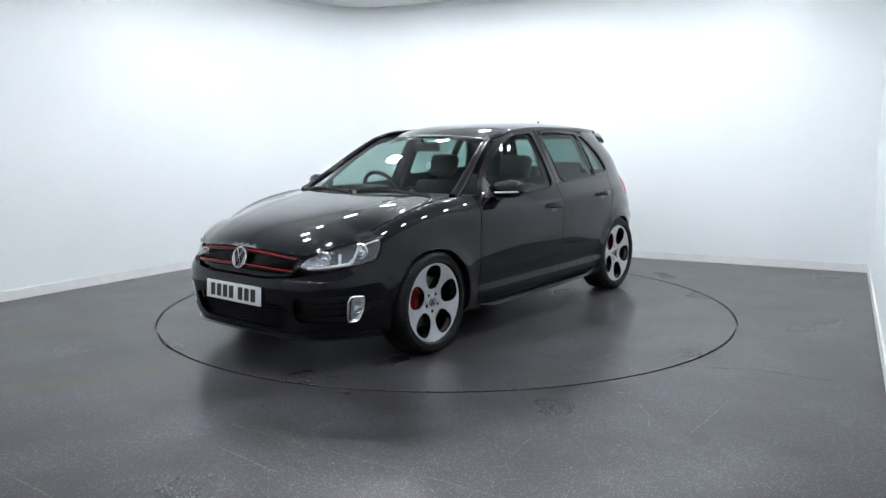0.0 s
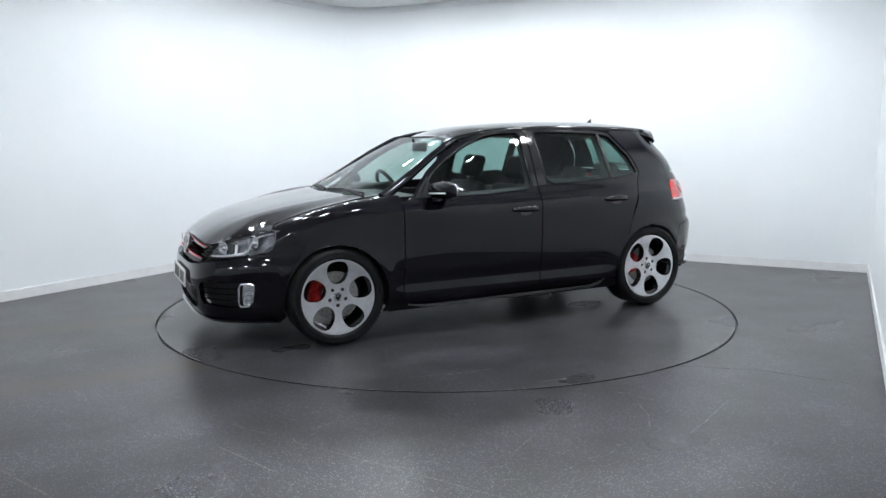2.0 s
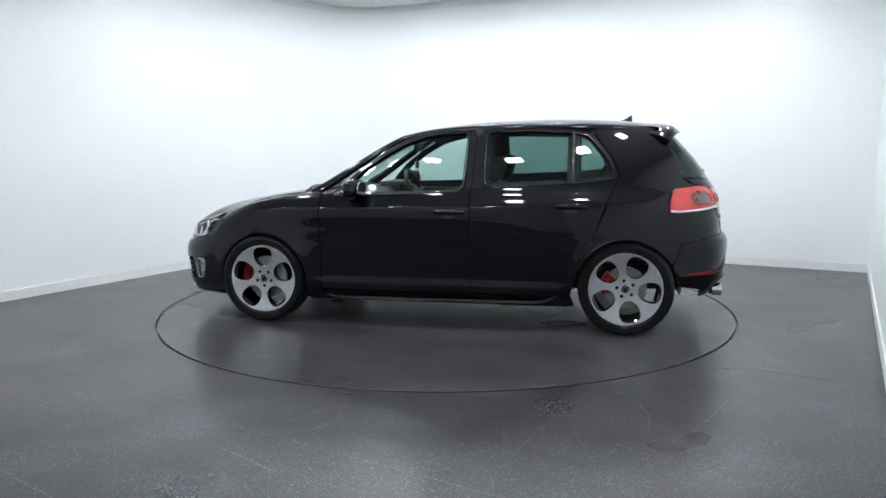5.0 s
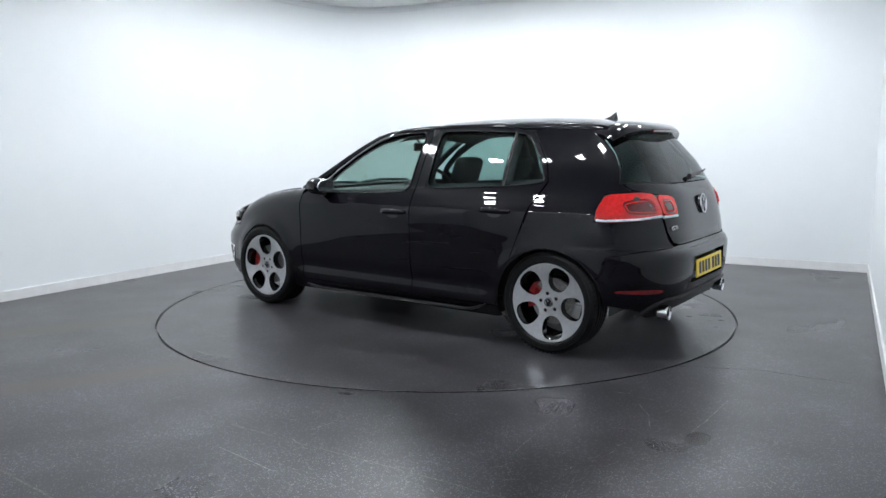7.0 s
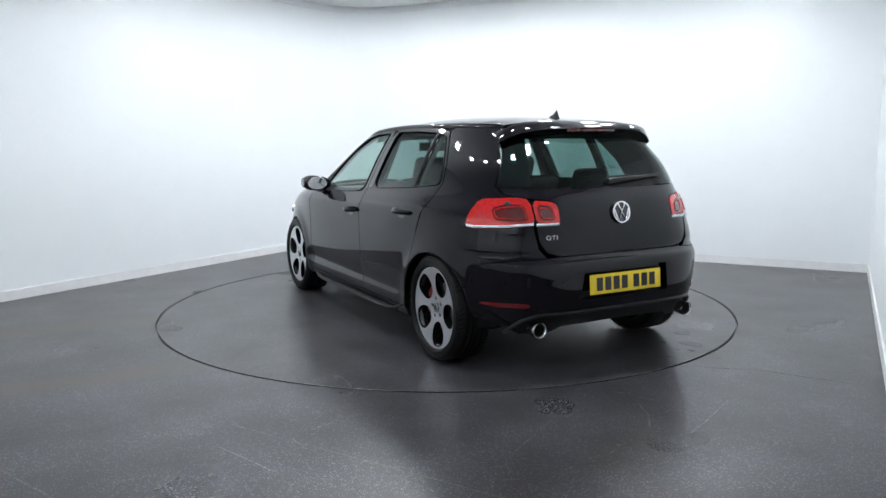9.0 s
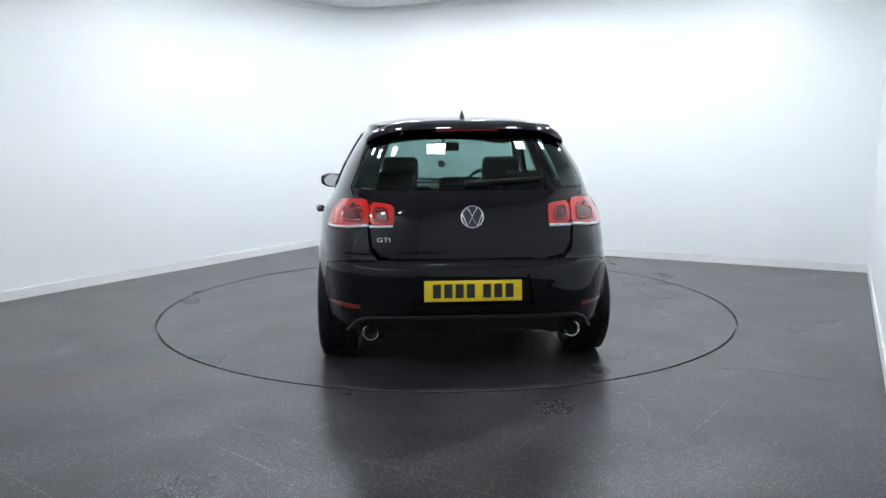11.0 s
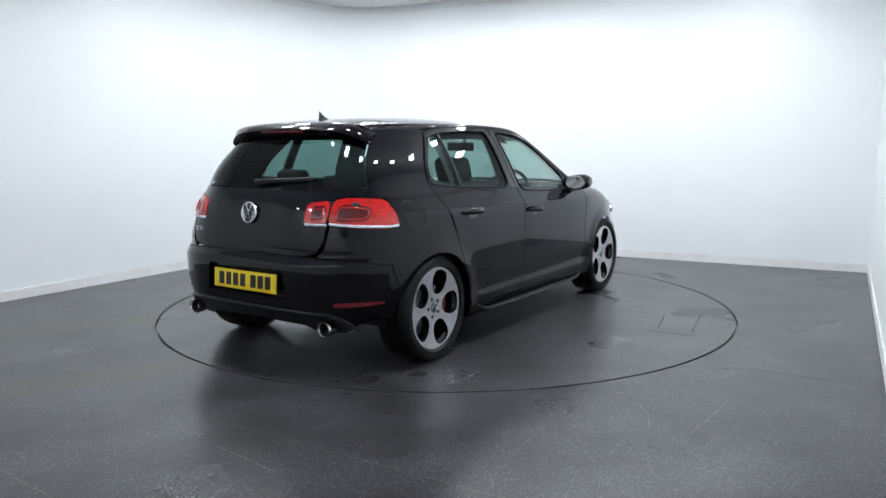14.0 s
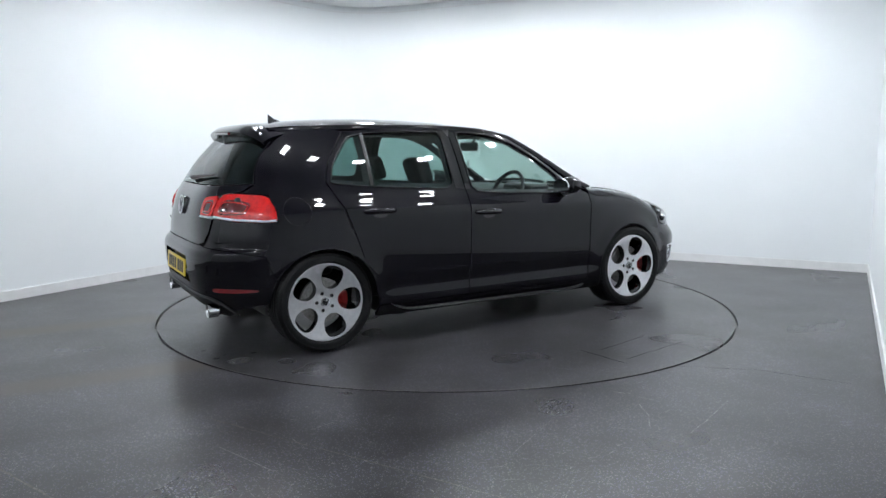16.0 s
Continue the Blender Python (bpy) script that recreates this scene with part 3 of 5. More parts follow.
def door_handle(side, x, z, parent):
    y = float(side_y(x, z))
    bm = bmesh.new()
    n = 12
    path = []
    for i in range(n + 1):
        u = i / n
        xx = x + 0.105 - 0.21 * u
        yy = float(side_y(xx, z)) + 0.004 + 0.030 * math.sin(math.pi * u) ** 0.5
        path.append((xx, side * yy, z + 0.004 * math.sin(math.pi * u)))
    tube(bm, path, [0.008 + 0.009 * math.sin(math.pi * i / n) ** 0.6 for i in range(n + 1)], 10, flat=1.25)
    part("handle", bm, PAINT, parent, "body-coloured pull handle")
    cup = soften([(x + 0.055, z - 0.004), (x + 0.045, z - 0.035), (x, z - 0.045), (x - 0.045, z - 0.035), (x - 0.055, z - 0.004)], 2)
    panel("handle_cup", cup, map_side, GLOSSBLACK, parent, grid=0.02, depth=0.004, side=side, lift=0.0015)


def sides():
    for s in (1, -1):
        # front wing
        top = [(x, float(wingT(x))) for x in np.linspace(1.655, 0.845, 16)]
        wing = [(0.838, 0.255)] + [(0.838, 0.90)] + top[::-1] + [(1.648, 0.735), (1.654, 0.70), (1.680, 0.640), (1.722, 0.614), (1.655, 0.54), (1.60, 0.478)] + [q for q in arc(1.289, 0.312, 0.341, 28, 202, 18)] + [(0.955, 0.19), (0.90, 0.19), (0.89, 0.255)]
        panel("front_wing", wing, map_side, PAINT, CAR, side=s, grid=0.022)
        # doors with their frames and glass
        fd = [(0.830, 0.262), (0.830, 0.905), (0.735, 0.955), (0.585, 1.105), (0.42, 1.228), (0.26, 1.315), (0.12, 1.357), (0.0, 1.374), (-0.262, 1.384), (-0.240, 0.975), (-0.240, 0.262)]
        door = panel("front_door", fd, map_side, PAINT, CAR, [WIN_F], side=s, grid=0.022)
        pane = panel("pane", offset_loop(WIN_F, 0.004), map_side, GLASS, door, side=s, depth=0, lift=-0.006)
        pane.visible_shadow = False
        loop_tube("window_seal", WIN_F, map_side, 0.0045, SEAL, door, s)
        door_handle(s, -0.10, 0.822, door)
        rd = [(-0.247, 0.262), (-0.247, 0.975), (-0.269, 1.384), (-0.62, 1.392), (-0.92, 1.380), (-1.045, 1.358), (-1.11, 1.28), (-1.195, 1.17), (-1.232, 1.055), (-1.20, 1.0), (-1.150, 0.90), (-1.085, 0.72), (-1.035, 0.575)] + arc(-1.289, 0.312, 0.347, 46, 8, 6) + [(-0.925, 0.262)]
        door = panel("rear_door", rd, map_side, PAINT, CAR, [WIN_R], side=s, grid=0.022)
        wf, wr = split_loop(WIN_R, -0.93)
        for q in (wf, wr):
            pane = panel("pane", q, map_side, DARKGLASS, door, side=s, depth=0, lift=-0.006)
            pane.visible_shadow = False
        loop_tube("window_seal", WIN_R, map_side, 0.0045, SEAL, door, s)
        loop_tube("window_bar", [(-0.93, 1.020), (-0.925, 1.350)], map_side, 0.011, SEAL, door, s, closed=False)
        door_handle(s, -0.92, 0.868, door)
        # pillar cover between the doors
        pil = [(-0.206, 0.978), (-0.214, 1.364), (-0.256, 1.368), (-0.244, 0.980)]
        panel("pillar_trim", pil, map_side, GLOSSBLACK, CAR, side=s, lift=0.0015, depth=0.003)
        pil = [(-0.252, 0.980), (-0.264, 1.368), (-0.324, 1.370), (-0.322, 0.988)]
        panel("pillar_trim", pil, map_side, GLOSSBLACK, CAR, side=s, lift=0.0015, depth=0.003)
        # rear quarter with the corner pillar
        quarter = [TX(-1.036, 0.565), TX(-1.09, 0.72), TX(-1.155, 0.90), TX(-1.207, 1.0), TX(-1.240, 1.055), TX(-1.203, 1.17), TX(-1.118, 1.285), TX(-1.052, 1.366), TX(-1.10, 1.385), TX(-1.36, 1.382), TX(-1.475, 1.375), TY(0.530, 1.335), TY(0.578, 1.22), TY(0.630, 1.11), TY(0.655, 1.05), TY(0.640, 1.005)]
        quarter += [TY(0.60, 0.998), TX(-1.72, 0.995), TX(-1.585, 0.985), TX(-1.555, 0.90), TX(-1.553, 0.825), TX(-1.62, 0.818), TX(-1.80, 0.830), TY(0.56, 0.845), TY(0.545, 0.72), TY(0.50, 0.672), TY(0.60, 0.668), TY(0.70, 0.660), TX(-1.64, 0.625), TX(-1.60, 0.50)]
        ar = arc(-1.289, 0.312, 0.341, 148, 44, 12)
        quarter += [TX(x, z) for x, z in ar]
        panel("rear_quarter", quarter, map_tail, PAINT, CAR, side=s, grid=0.022)
        # arch lips
        for cx in (1.289, -1.289):
            loop_tube("arch_lip", arc(cx, 0.312, 0.342, 0, 180, 20), map_side, 0.005, PAINT, CAR, s, lift=-0.004, closed=False)
        # sill and its blade
        sill = [(0.935, 0.178), (0.915, 0.254), (-0.93, 0.254), (-0.95, 0.19), (-0.90, 0.178)]
        panel("sill", sill, map_side, PAINT, CAR, side=s, grid=0.03)
        bm = bmesh.new()
        path = []
        for i in range(31):
            u = i / 30
            x = 0.80 - 1.64 * u
            lift = 0.045 * (max(0, (u - 0.90) / 0.10) ** 2) + 0.02 * max(0, (0.12 - u) / 0.12) ** 2
            path.append((x, s * (0.872 - 0.02 * abs(2 * u - 1) ** 6), 0.200 + 0.012 * u + lift))
        tube(bm, path, [0.008 + 0.014 * math.sin(math.pi * min(1, max(0, i / 30))) ** 0.3 for i in range(31)], 8, flat=0.5)
        part("sill_blade", bm, PLASTIC, CAR, "thin side skirt blade")
        # windscreen pillar and roof rail
        bm = bmesh.new()
        path = []
        for z in np.linspace(0.935, 1.325, 14):
            y = 0.725 + (0.560 - 0.725) * (z - 0.935) / 0.39
            x = float(sup(y, float(hB(z)), float(sA(z)) + 0.02, NS))
            path.append((x, s * (y + 0.004), z))
        for x in np.linspace(path[-1][0] - 0.10, -1.47, 24):
            path.append((x, s * (roof_half(x) - 0.006), float(railZ(x)) - 0.004))
        rad = [0.036 - 0.0145 * i / 13 for i in range(14)] + [0.020] * 24
        tube(bm, path, rad, 12, flat=0.75, up=(0, s * 0.8, 0.6))
        part("roof_pillar", bm, PAINT, CAR)
    # fuel flap on the right-hand quarter
    loop_tube("fuel_flap", arc(-1.44, 0.885, 0.082, 0, 360, 28)[:-1], map_side, 0.0022, GROOVE_CAR, CAR, -1, lift=0.0)


GROOVE_CAR = PLASTIC
BEZEL = plain("smoked_lamp_bezel", (0.13, 0.13, 0.14), 0.22, 0.8, grain=60, vary=0.3)
sides()


def upper_body():
    # bonnet
    left = [(x, float(bonnet_edge(x))) for x in np.linspace(0.98, 1.645, 14)]
    nose_x = lambda y, z: float(sup(y, float(hB(z)), float(fA(z)), NF)) - 0.004
    left += [(nose_x(y, z), y) for y, z in ((y, float(FRONT_LIP(y))) for y in (0.745, 0.70, 0.65, 0.60, 0.55, 0.495, 0.40, 0.25, 0.12))]
    rear = [(1.02, 0.60), (1.075, 0.42), (1.105, 0.2), (1.115, 0.0)]
    loop = left + [(nose_x(0.0, 0.682), 0)] + [(x, -y) for x, y in left[::-1]] + [(x, -y) for x, y in rear] + [(x, y) for x, y in rear[-2::-1]]
    panel("bonnet", loop, map_bonnet, PAINT, CAR, grid=0.035, depth=0.006)
    # scuttle below the windscreen
    bm = bmesh.new()
    rows = []
    for y in np.linspace(-0.76, 0.76, 33):
        b = 1.115 - 0.12 * (abs(y) / 0.72) ** 2.4
        f = float(sup(y, 0.84, 1.11, NS))
        rows.append([bm.verts.new(q) for q in ((b + 0.04, y, 0.90), (b - 0.005, y, 0.925), (f - 0.03, y, 0.945), (f - 0.10, y, 0.94))])
    for a, b in zip(rows, rows[1:]):
        for i in range(3):
            bm.faces.new((a[i], a[i + 1], b[i + 1], b[i]))
    part("scuttle", bm, PLASTIC, CAR)
    # windscreen
    scr = soften([(-0.685, 0.945), (-0.4, 0.935), (0, 0.93), (0.4, 0.935), (0.685, 0.945), (0.62, 1.14), (0.535, 1.322), (0.3, 1.338), (0, 1.343), (-0.3, 1.338), (-0.535, 1.322), (-0.62, 1.14)], 1)
    w = panel("windscreen", scr, map_screen, GLASS, CAR, depth=0, label="clear curved windscreen")
    w.visible_shadow = False
    # roof
    right = [(float(sup(y, float(hB(1.335)), float(sA(1.338)), NS)) + 0.005, y) for y in np.linspace(0, 0.52, 9)]
    right += [(x, roof_half(x) - 0.004) for x in np.linspace(0.06, -1.44, 24)] + [(-1.50, 0.50), (-1.535, 0.35), (-1.55, 0.0)]
    loop = right + [(x, -y) for x, y in right[-2:0:-1]]
    panel("roof", loop, map_roof, PAINT, CAR, grid=0.04)
    # headlining under it
    lin = [(x * 0.93 - 0.02, y * 0.93) for x, y in loop]
    panel("headlining", lin, lambda p: map_roof(p) - np.array([0, 0, 0.035]), LINER, CAR, grid=0.08, depth=0)
    # aerial fin
    bm = bmesh.new()
    prof = [(-1.215, 1.436, 0.004), (-1.26, 1.449, 0.012), (-1.30, 1.464, 0.011), (-1.330, 1.486, 0.006), (-1.342, 1.494, 0.003)]
    secs = []
    for (x, top, w) in prof:
        secs.append([bm.verts.new(q) for q in ((x, 0, top), (x + (0.0), w, top - 0.015), (x, w * 1.8, 1.425), (x, -w * 1.8, 1.425), (x, -w, top - 0.015))])
    secs.append([bm.verts.new(q) for q in ((-1.325, 0, 1.470), (-1.33, 0.008, 1.455), (-1.35, 0.022, 1.422), (-1.35, -0.022, 1.422), (-1.33, -0.008, 1.455))])
    for a, b in zip(secs, secs[1:]):
        for i in range(5):
            bm.faces.new((a[i], a[(i + 1) % 5], b[(i + 1) % 5], b[i]))
    bm.faces.new(secs[0])
    bm.faces.new(secs[-1][::-1])
    part("roof_aerial", bm, PLASTIC, CAR, "black shark-fin aerial", 50)
    # wipers
    for y0, y1, xo in ((0.58, -0.02, 0.0), (-0.08, -0.62, 0.0)):
        bm = bmesh.new()
        pts = []
        for i in range(15):
            y = y0 + (y1 - y0) * i / 14
            z = 0.955 + 0.012 * math.sin(math.pi * i / 14)
            pts.append((float(sup(y, float(hB(z)), float(sA(z)), NS)) + 0.018, y, z))
        tube(bm, pts, 0.008, 6, flat=1.5)
        tube(bm, [(pts[0][0] + 0.02, y0 + 0.03, 0.94), (pts[4][0] + 0.02, pts[4][1], 0.965), (pts[7][0] + 0.012, pts[7][1], 0.972)], [0.012, 0.011, 0.007], 6)
        part("wiper", bm, PLASTIC, CAR)


upper_body()


def text_mesh(name, body, size, mat, parent, m, depth=0.0015, width=None):
    cu = bpy.data.curves.new(name, "FONT")
    cu.body, cu.size, cu.extrude, cu.align_x, cu.align_y = body, size, depth, "CENTER", "CENTER"
    ob = bpy.data.objects.new(name, cu)
    scene.collection.objects.link(ob)
    bpy.context.view_layer.update()
    me = bpy.data.meshes.new_from_object(ob.evaluated_get(bpy.context.evaluated_depsgraph_get()))
    bpy.data.objects.remove(ob)
    me.materials.clear()
    me.materials.append(mat)
    me.transform(m)
    o = new(name, me)
    o.parent = parent
    return o


def plate(x, z, tilt, mat, sign, name, label):
    """A number plate whose characters are plain upright bars."""
    m = Matrix.Translation((x, 0, z)) @ Matrix.Rotation(radians(90 * sign), 4, "Z") @ Matrix.Rotation(radians(90 - tilt), 4, "X")
    bm = bmesh.new()
    box(bm, (-0.26, -0.0555, -0.004), (0.26, 0.0555, 0.004), 0.003)
    bmesh.ops.transform(bm, matrix=m, verts=bm.verts)
    p = part(name, bm, mat, CAR, label)
    for i, cx in enumerate((-0.193, -0.133, -0.073, -0.013, 0.073, 0.133, 0.193)):
        bm = bmesh.new()
        box(bm, (cx - 0.0215, -0.037, 0.004), (cx + 0.0215, 0.037, 0.0052))
        bmesh.ops.transform(bm, matrix=m, verts=bm.verts)
        part("bar", bm, INK, p)
    return p


def roundel(x, z, r, tilt, sign, name):
    """A plain chrome ring with crossed bars on a black ground."""
    m = Matrix.Translation((x, 0, z)) @ Matrix.Rotation(radians(90 * sign), 4, "Z") @ Matrix.Rotation(radians(90 - tilt), 4, "X")
    bm = bmesh.new()
    revolve(bm, [(0.0005, 0.004), (r * 0.94, 0.004), (r * 0.98, -0.01)], 40, Matrix.Rotation(radians(90), 4, "X"))
    bmesh.ops.transform(bm, matrix=m, verts=bm.verts)
    b = part(name, bm, GLOSSBLACK, CAR, "round chrome emblem on black")
    bm = bmesh.new()
    ring = [(r * 0.93 * math.cos(a), r * 0.93 * math.sin(a), 0.006) for a in np.linspace(0, 2 * math.pi, 40, endpoint=False)]
    tube(bm, ring, r * 0.085, 8, True)
    for q in ([(-0.42, 0.80), (0.0, 0.08), (0.42, 0.80)], [(-0.86, 0.30), (-0.42, -0.78), (0.0, 0.0), (0.42, -0.78), (0.86, 0.30)]):
        tube(bm, [(a * r, c * r, 0.006) for a, c in q], r * 0.085, 6)
    bmesh.ops.transform(bm, matrix=m, verts=bm.verts)
    part("emblem_ring", bm, CHROME, b)


def nose():
    sm = lambda left: left + [(-a, b) for a, b in left[::-1]]
    # bumper, with openings for the lower grille and the side ducts
    left = [NY(0, 0.520), NY(0.25, 0.522), NY(0.45, 0.540), NY(0.60, 0.567), NY(0.70, 0.592), NX(1.80, 0.604), NX(1.722, 0.612), NX(1.655, 0.54), NX(1.60, 0.478)] + [NX(x, z) for x, z in arc(1.289, 0.312, 0.341, 28, -18, 6)] + [NX(1.64, 0.165), NX(1.80, 0.165), NY(0.60, 0.17), NY(0.3, 0.172), NY(0, 0.172)]
    right = [(-a, b) for a, b in left[1:-1]]
    loop = left + right[::-1]
    lowh = soften([(NY(-0.45, 0.385)), NY(0, 0.385), NY(0.45, 0.385), NY(0.41, 0.27), NY(0.34, 0.230), NY(0, 0.230), NY(-0.34, 0.230), NY(-0.41, 0.27)], 1)
    ducts = []
    for s in (1, -1):
        d = soften([NY(0.475, 0.425), NY(0.60, 0.432), NX(1.90, 0.440), NX(1.795, 0.438), NX(1.805, 0.285), NX(1.90, 0.275), NY(0.60, 0.282), NY(0.475, 0.290)], 1)
        ducts.append([(a * s, b) for a, b in d])
    panel("front_bumper", loop, map_nose, PAINT, CAR, [lowh] + ducts, grid=0.035, depth=0.03)

    def sunk(d):
        return lambda p: map_nose(p) * np.array([1, 1, 1]) - np.array([d, 0, 0])
    back = panel("lower_grille", offset_loop(lowh, 0.01), sunk(0.045), PLASTIC, CAR, depth=0, label="black honeycomb lower grille")
    honeycomb(back, -0.42, 0.42, 0.235, 0.38, lambda y, z: float(sup(y, float(hB(z)), float(fA(z)), NF)) - 0.028, 0.021)
    for d, s in zip(ducts, (1, -1)):
        b = panel("bumper_duct", offset_loop([(abs(a), c) for a, c in d], 0.01), sunk(0.05), PLASTIC, CAR, depth=0, side=s)
        for z in (0.325, 0.362, 0.398):
            q = [NY(0.47, z), NY(0.60, z), NX(1.895, z + 0.003)]
            pts = [np.array(u) + (np.array(v) - np.array(u)) * t for u, v in zip(q, q[1:]) for t in np.linspace(0, 1, 6)]
            P = sunk(0.014)(np.array(pts)) * [1, s, 1]
            bm = bmesh.new()
            tube(bm, P, 0.010, 6, flat=0.45)
            part("slat", bm, GLOSSBLACK, b)
        # fog lamp in its chrome frame
        fog = soften([NX(1.885, 0.432), NX(1.800, 0.430), NX(1.803, 0.36), NX(1.825, 0.288), NX(1.885, 0.284)], 2, 0.15)
        f = panel("fog_lamp", fog, sunk(0.025), SILVERLAMP, CAR, grid=0.02, side=s, depth=0.02, label="upright fog lamp in a chrome frame")
        loop_tube("chrome_frame", fog, map_nose, 0.008, CHROME, f, s, lift=-0.002)
        lens = offset_loop(fog, -0.012)
        loop_tube("bulb_ring", arc(np.mean([q[0] for q in fog]), 0.352, 0.017, 0, 360, 16)[:-1], sunk(0.014), 0.006, CHROME, f, s)
        c = panel("cover", lens, map_nose, CLEAR, f, grid=0.02, side=s, depth=0)
        c.visible_shadow = False
    # lip splitter
    bm = bmesh.new()
    q = [NX(1.66, 0.185), NX(1.80, 0.182), NY(0.68, 0.182), NY(0.5, 0.184), NY(0.25, 0.186), NY(0, 0.186)]
    q = q + [(-a, b) for a, b in q[-2::-1]]
    pts = [np.array(u) + (np.array(v) - np.array(u)) * t for u, v in zip(q, q[1:]) for t in np.linspace(0, 1, 8, endpoint=False)]
    tube(bm, map_nose(np.array(pts)) + [0.004, 0, 0], 0.020, 8, flat=0.5)
    part("lip", bm, GLOSSBLACK, CAR, "slim front lip")
    # upper grille between the lamps
    g = [NY(0, 0.527), NY(0.25, 0.529), NY(0.40, 0.545), NY(0.435, 0.575), NY(0.452, 0.640), NY(0.40, 0.655), NY(0.2, 0.672), NY(0, 0.678)]
    g = g + [(-a, b) for a, b in g[-2:0:-1]]
    gr = panel("grille", g, sunk(0.03), PLASTIC, CAR, depth=0.02, label="black honeycomb grille with two red lines")
    honeycomb(gr, -0.43, 0.43, 0.560, 0.645, lambda y, z: float(sup(y, float(hB(z)), float(fA(z)), NF)) - 0.020, 0.017)
    for z0, z1 in ((0.667, 0.642), (0.585, 0.575)):
        q = [NY(y, z0 + (z1 - z0) * (abs(y) / 0.47) ** 2) for y in np.linspace(-0.446, 0.446, 30)]
        P = sunk(0.004)(np.array(q))
        bm = bmesh.new()
        tube(bm, P, 0.0029, 6)
        part("red_line", bm, REDLINE, gr, "bright red grille line")
        bm = bmesh.new()
        tube(bm, P - [0.006, 0, 0.011], 0.011, 6, flat=0.6)
        part("grille_bar", bm, GLOSSBLACK, gr)
    text_mesh("badge_letters", "GTI", 0.055, CHROME, gr, Matrix.Translation((2.065, -0.37, 0.628)) @ Matrix.Rotation(radians(90 - 10), 4, "Z") @ Matrix.Rotation(radians(90), 4, "X"))
    roundel(2.078, 0.618, 0.066, 14, 1, "front_emblem")
    plate(2.140, 0.418, 4, WHITEP, 1, "front_number_plate", "white number plate with black characters")
    # headlamps
    for s in (1, -1):
        hl = soften([NY(0.435, 0.588), NY(0.52, 0.573), NY(0.60, 0.573), NY(0.70, 0.598), NX(1.80, 0.612), NX(1.73, 0.622), NX(1.685, 0.655), NX(1.662, 0.715), NX(1.664, 0.763), NX(1.73, 0.757), NY(0.70, 0.730), NY(0.60, 0.694), NY(0.50, 0.654), NY(0.445, 0.618)], 1)
        lamp = panel("headlamp", offset_loop(hl, -0.004), sunk(0.05), BEZEL, CAR, grid=0.03, side=s, depth=0, label="clear headlamp with twin round projectors")
        cov = panel("cover", offset_loop(hl, -0.003), map_nose, CLEAR, lamp, grid=0.03, side=s, depth=0.03)
        cov.visible_shadow = False
        for (y, z, r) in ((0.580, 0.645, 0.042), (0.705, 0.680, 0.048)):
            x = float(sup(y, float(hB(z)), float(fA(z)), NF)) - 0.024
            m = Matrix.Translation((x, s * y, z)) @ Matrix.Rotation(radians(-90 + s * 28), 4, "Z")
            bm = bmesh.new()
            revolve(bm, [(r, 0.012), (r * 0.93, 0.016), (r * 0.80, -0.004), (r * 0.66, -0.012)], 28, m)
            part("reflector_ring", bm, CHROME, lamp)
            bm = bmesh.new()
            revolve(bm, [(0.0005, 0.018), (r * 0.3, 0.014), (r * 0.55, 0.002), (r * 0.66, -0.012)], 28, m)
            part("projector", bm, SILVERLAMP, lamp)
        strip = [NY(0.51, 0.592), NY(0.60, 0.596), NY(0.68, 0.612), NX(1.84, 0.632)]
        pts = [np.array(u) + (np.array(v) - np.array(u)) * t for u, v in zip(strip, strip[1:]) for t in np.linspace(0, 1, 6)]
        bm = bmesh.new()
        tube(bm, sunk(0.024)(np.array(pts)) * [1, s, 1], [0.008 + 0.010 * i / len(pts) for i in range(len(pts))], 8, flat=0.8)
        part("light_strip", bm, CLEARLENS, lamp, "bright lower lamp strip")
        for q in ([NY(0.648, 0.612), NY(0.640, 0.668)], [NX(1.835, 0.635), NX(1.800, 0.700)]):
            bm = bmesh.new()
            tube(bm, [p * [1, s, 1] for p in sunk(0.022)(np.array([np.array(q[0]) + (np.array(q[1]) - np.array(q[0])) * t for t in np.linspace(0, 1, 5)]))], 0.009, 8, flat=0.8)
            part("light_bar", bm, CLEARLENS, lamp, "upright white light bar")
        bez = [NX(1.80, 0.70), NX(1.74, 0.725), NX(1.69, 0.735)]
        bm = bmesh.new()
        tube(bm, [p * [1, s, 1] for p in sunk(0.02)(np.array(bez))], 0.014, 8, flat=0.6)
        part("indicator", bm, SILVERLAMP, lamp)


def honeycomb(parent, y0, y1, z0, z1, xf, pitch):
    """A mesh of hexagon rims."""
    V, F = [], []
    r, w = pitch / math.sqrt(3), 0.0028
    rows = int((z1 - z0) / (pitch * 0.866)) + 1
    for j in range(rows):
        for i in range(int((y1 - y0) / pitch) + 1):
            cy, cz = y0 + (i + 0.5 * (j % 2)) * pitch, z0 + j * pitch * 0.866
            if cz > z1 or cy > y1:
                continue
            x = xf(cy, cz)
            k = len(V)
            for rr, dx in ((r, 0.0), (r - w, 0.0), (r - w, -0.012)):
                V += [(x + dx, cy + rr * math.sin(a), cz + rr * math.cos(a)) for a in (math.pi / 3 * q for q in range(6))]
            for a in range(6):
                b = (a + 1) % 6
                F += [(k + a, k + b, k + 6 + b, k + 6 + a), (k + 6 + a, k + 6 + b, k + 12 + b, k + 12 + a)]
    mesh_ob("honeycomb_mesh", V, F, GLOSSBLACK, parent, smooth=False)


nose()


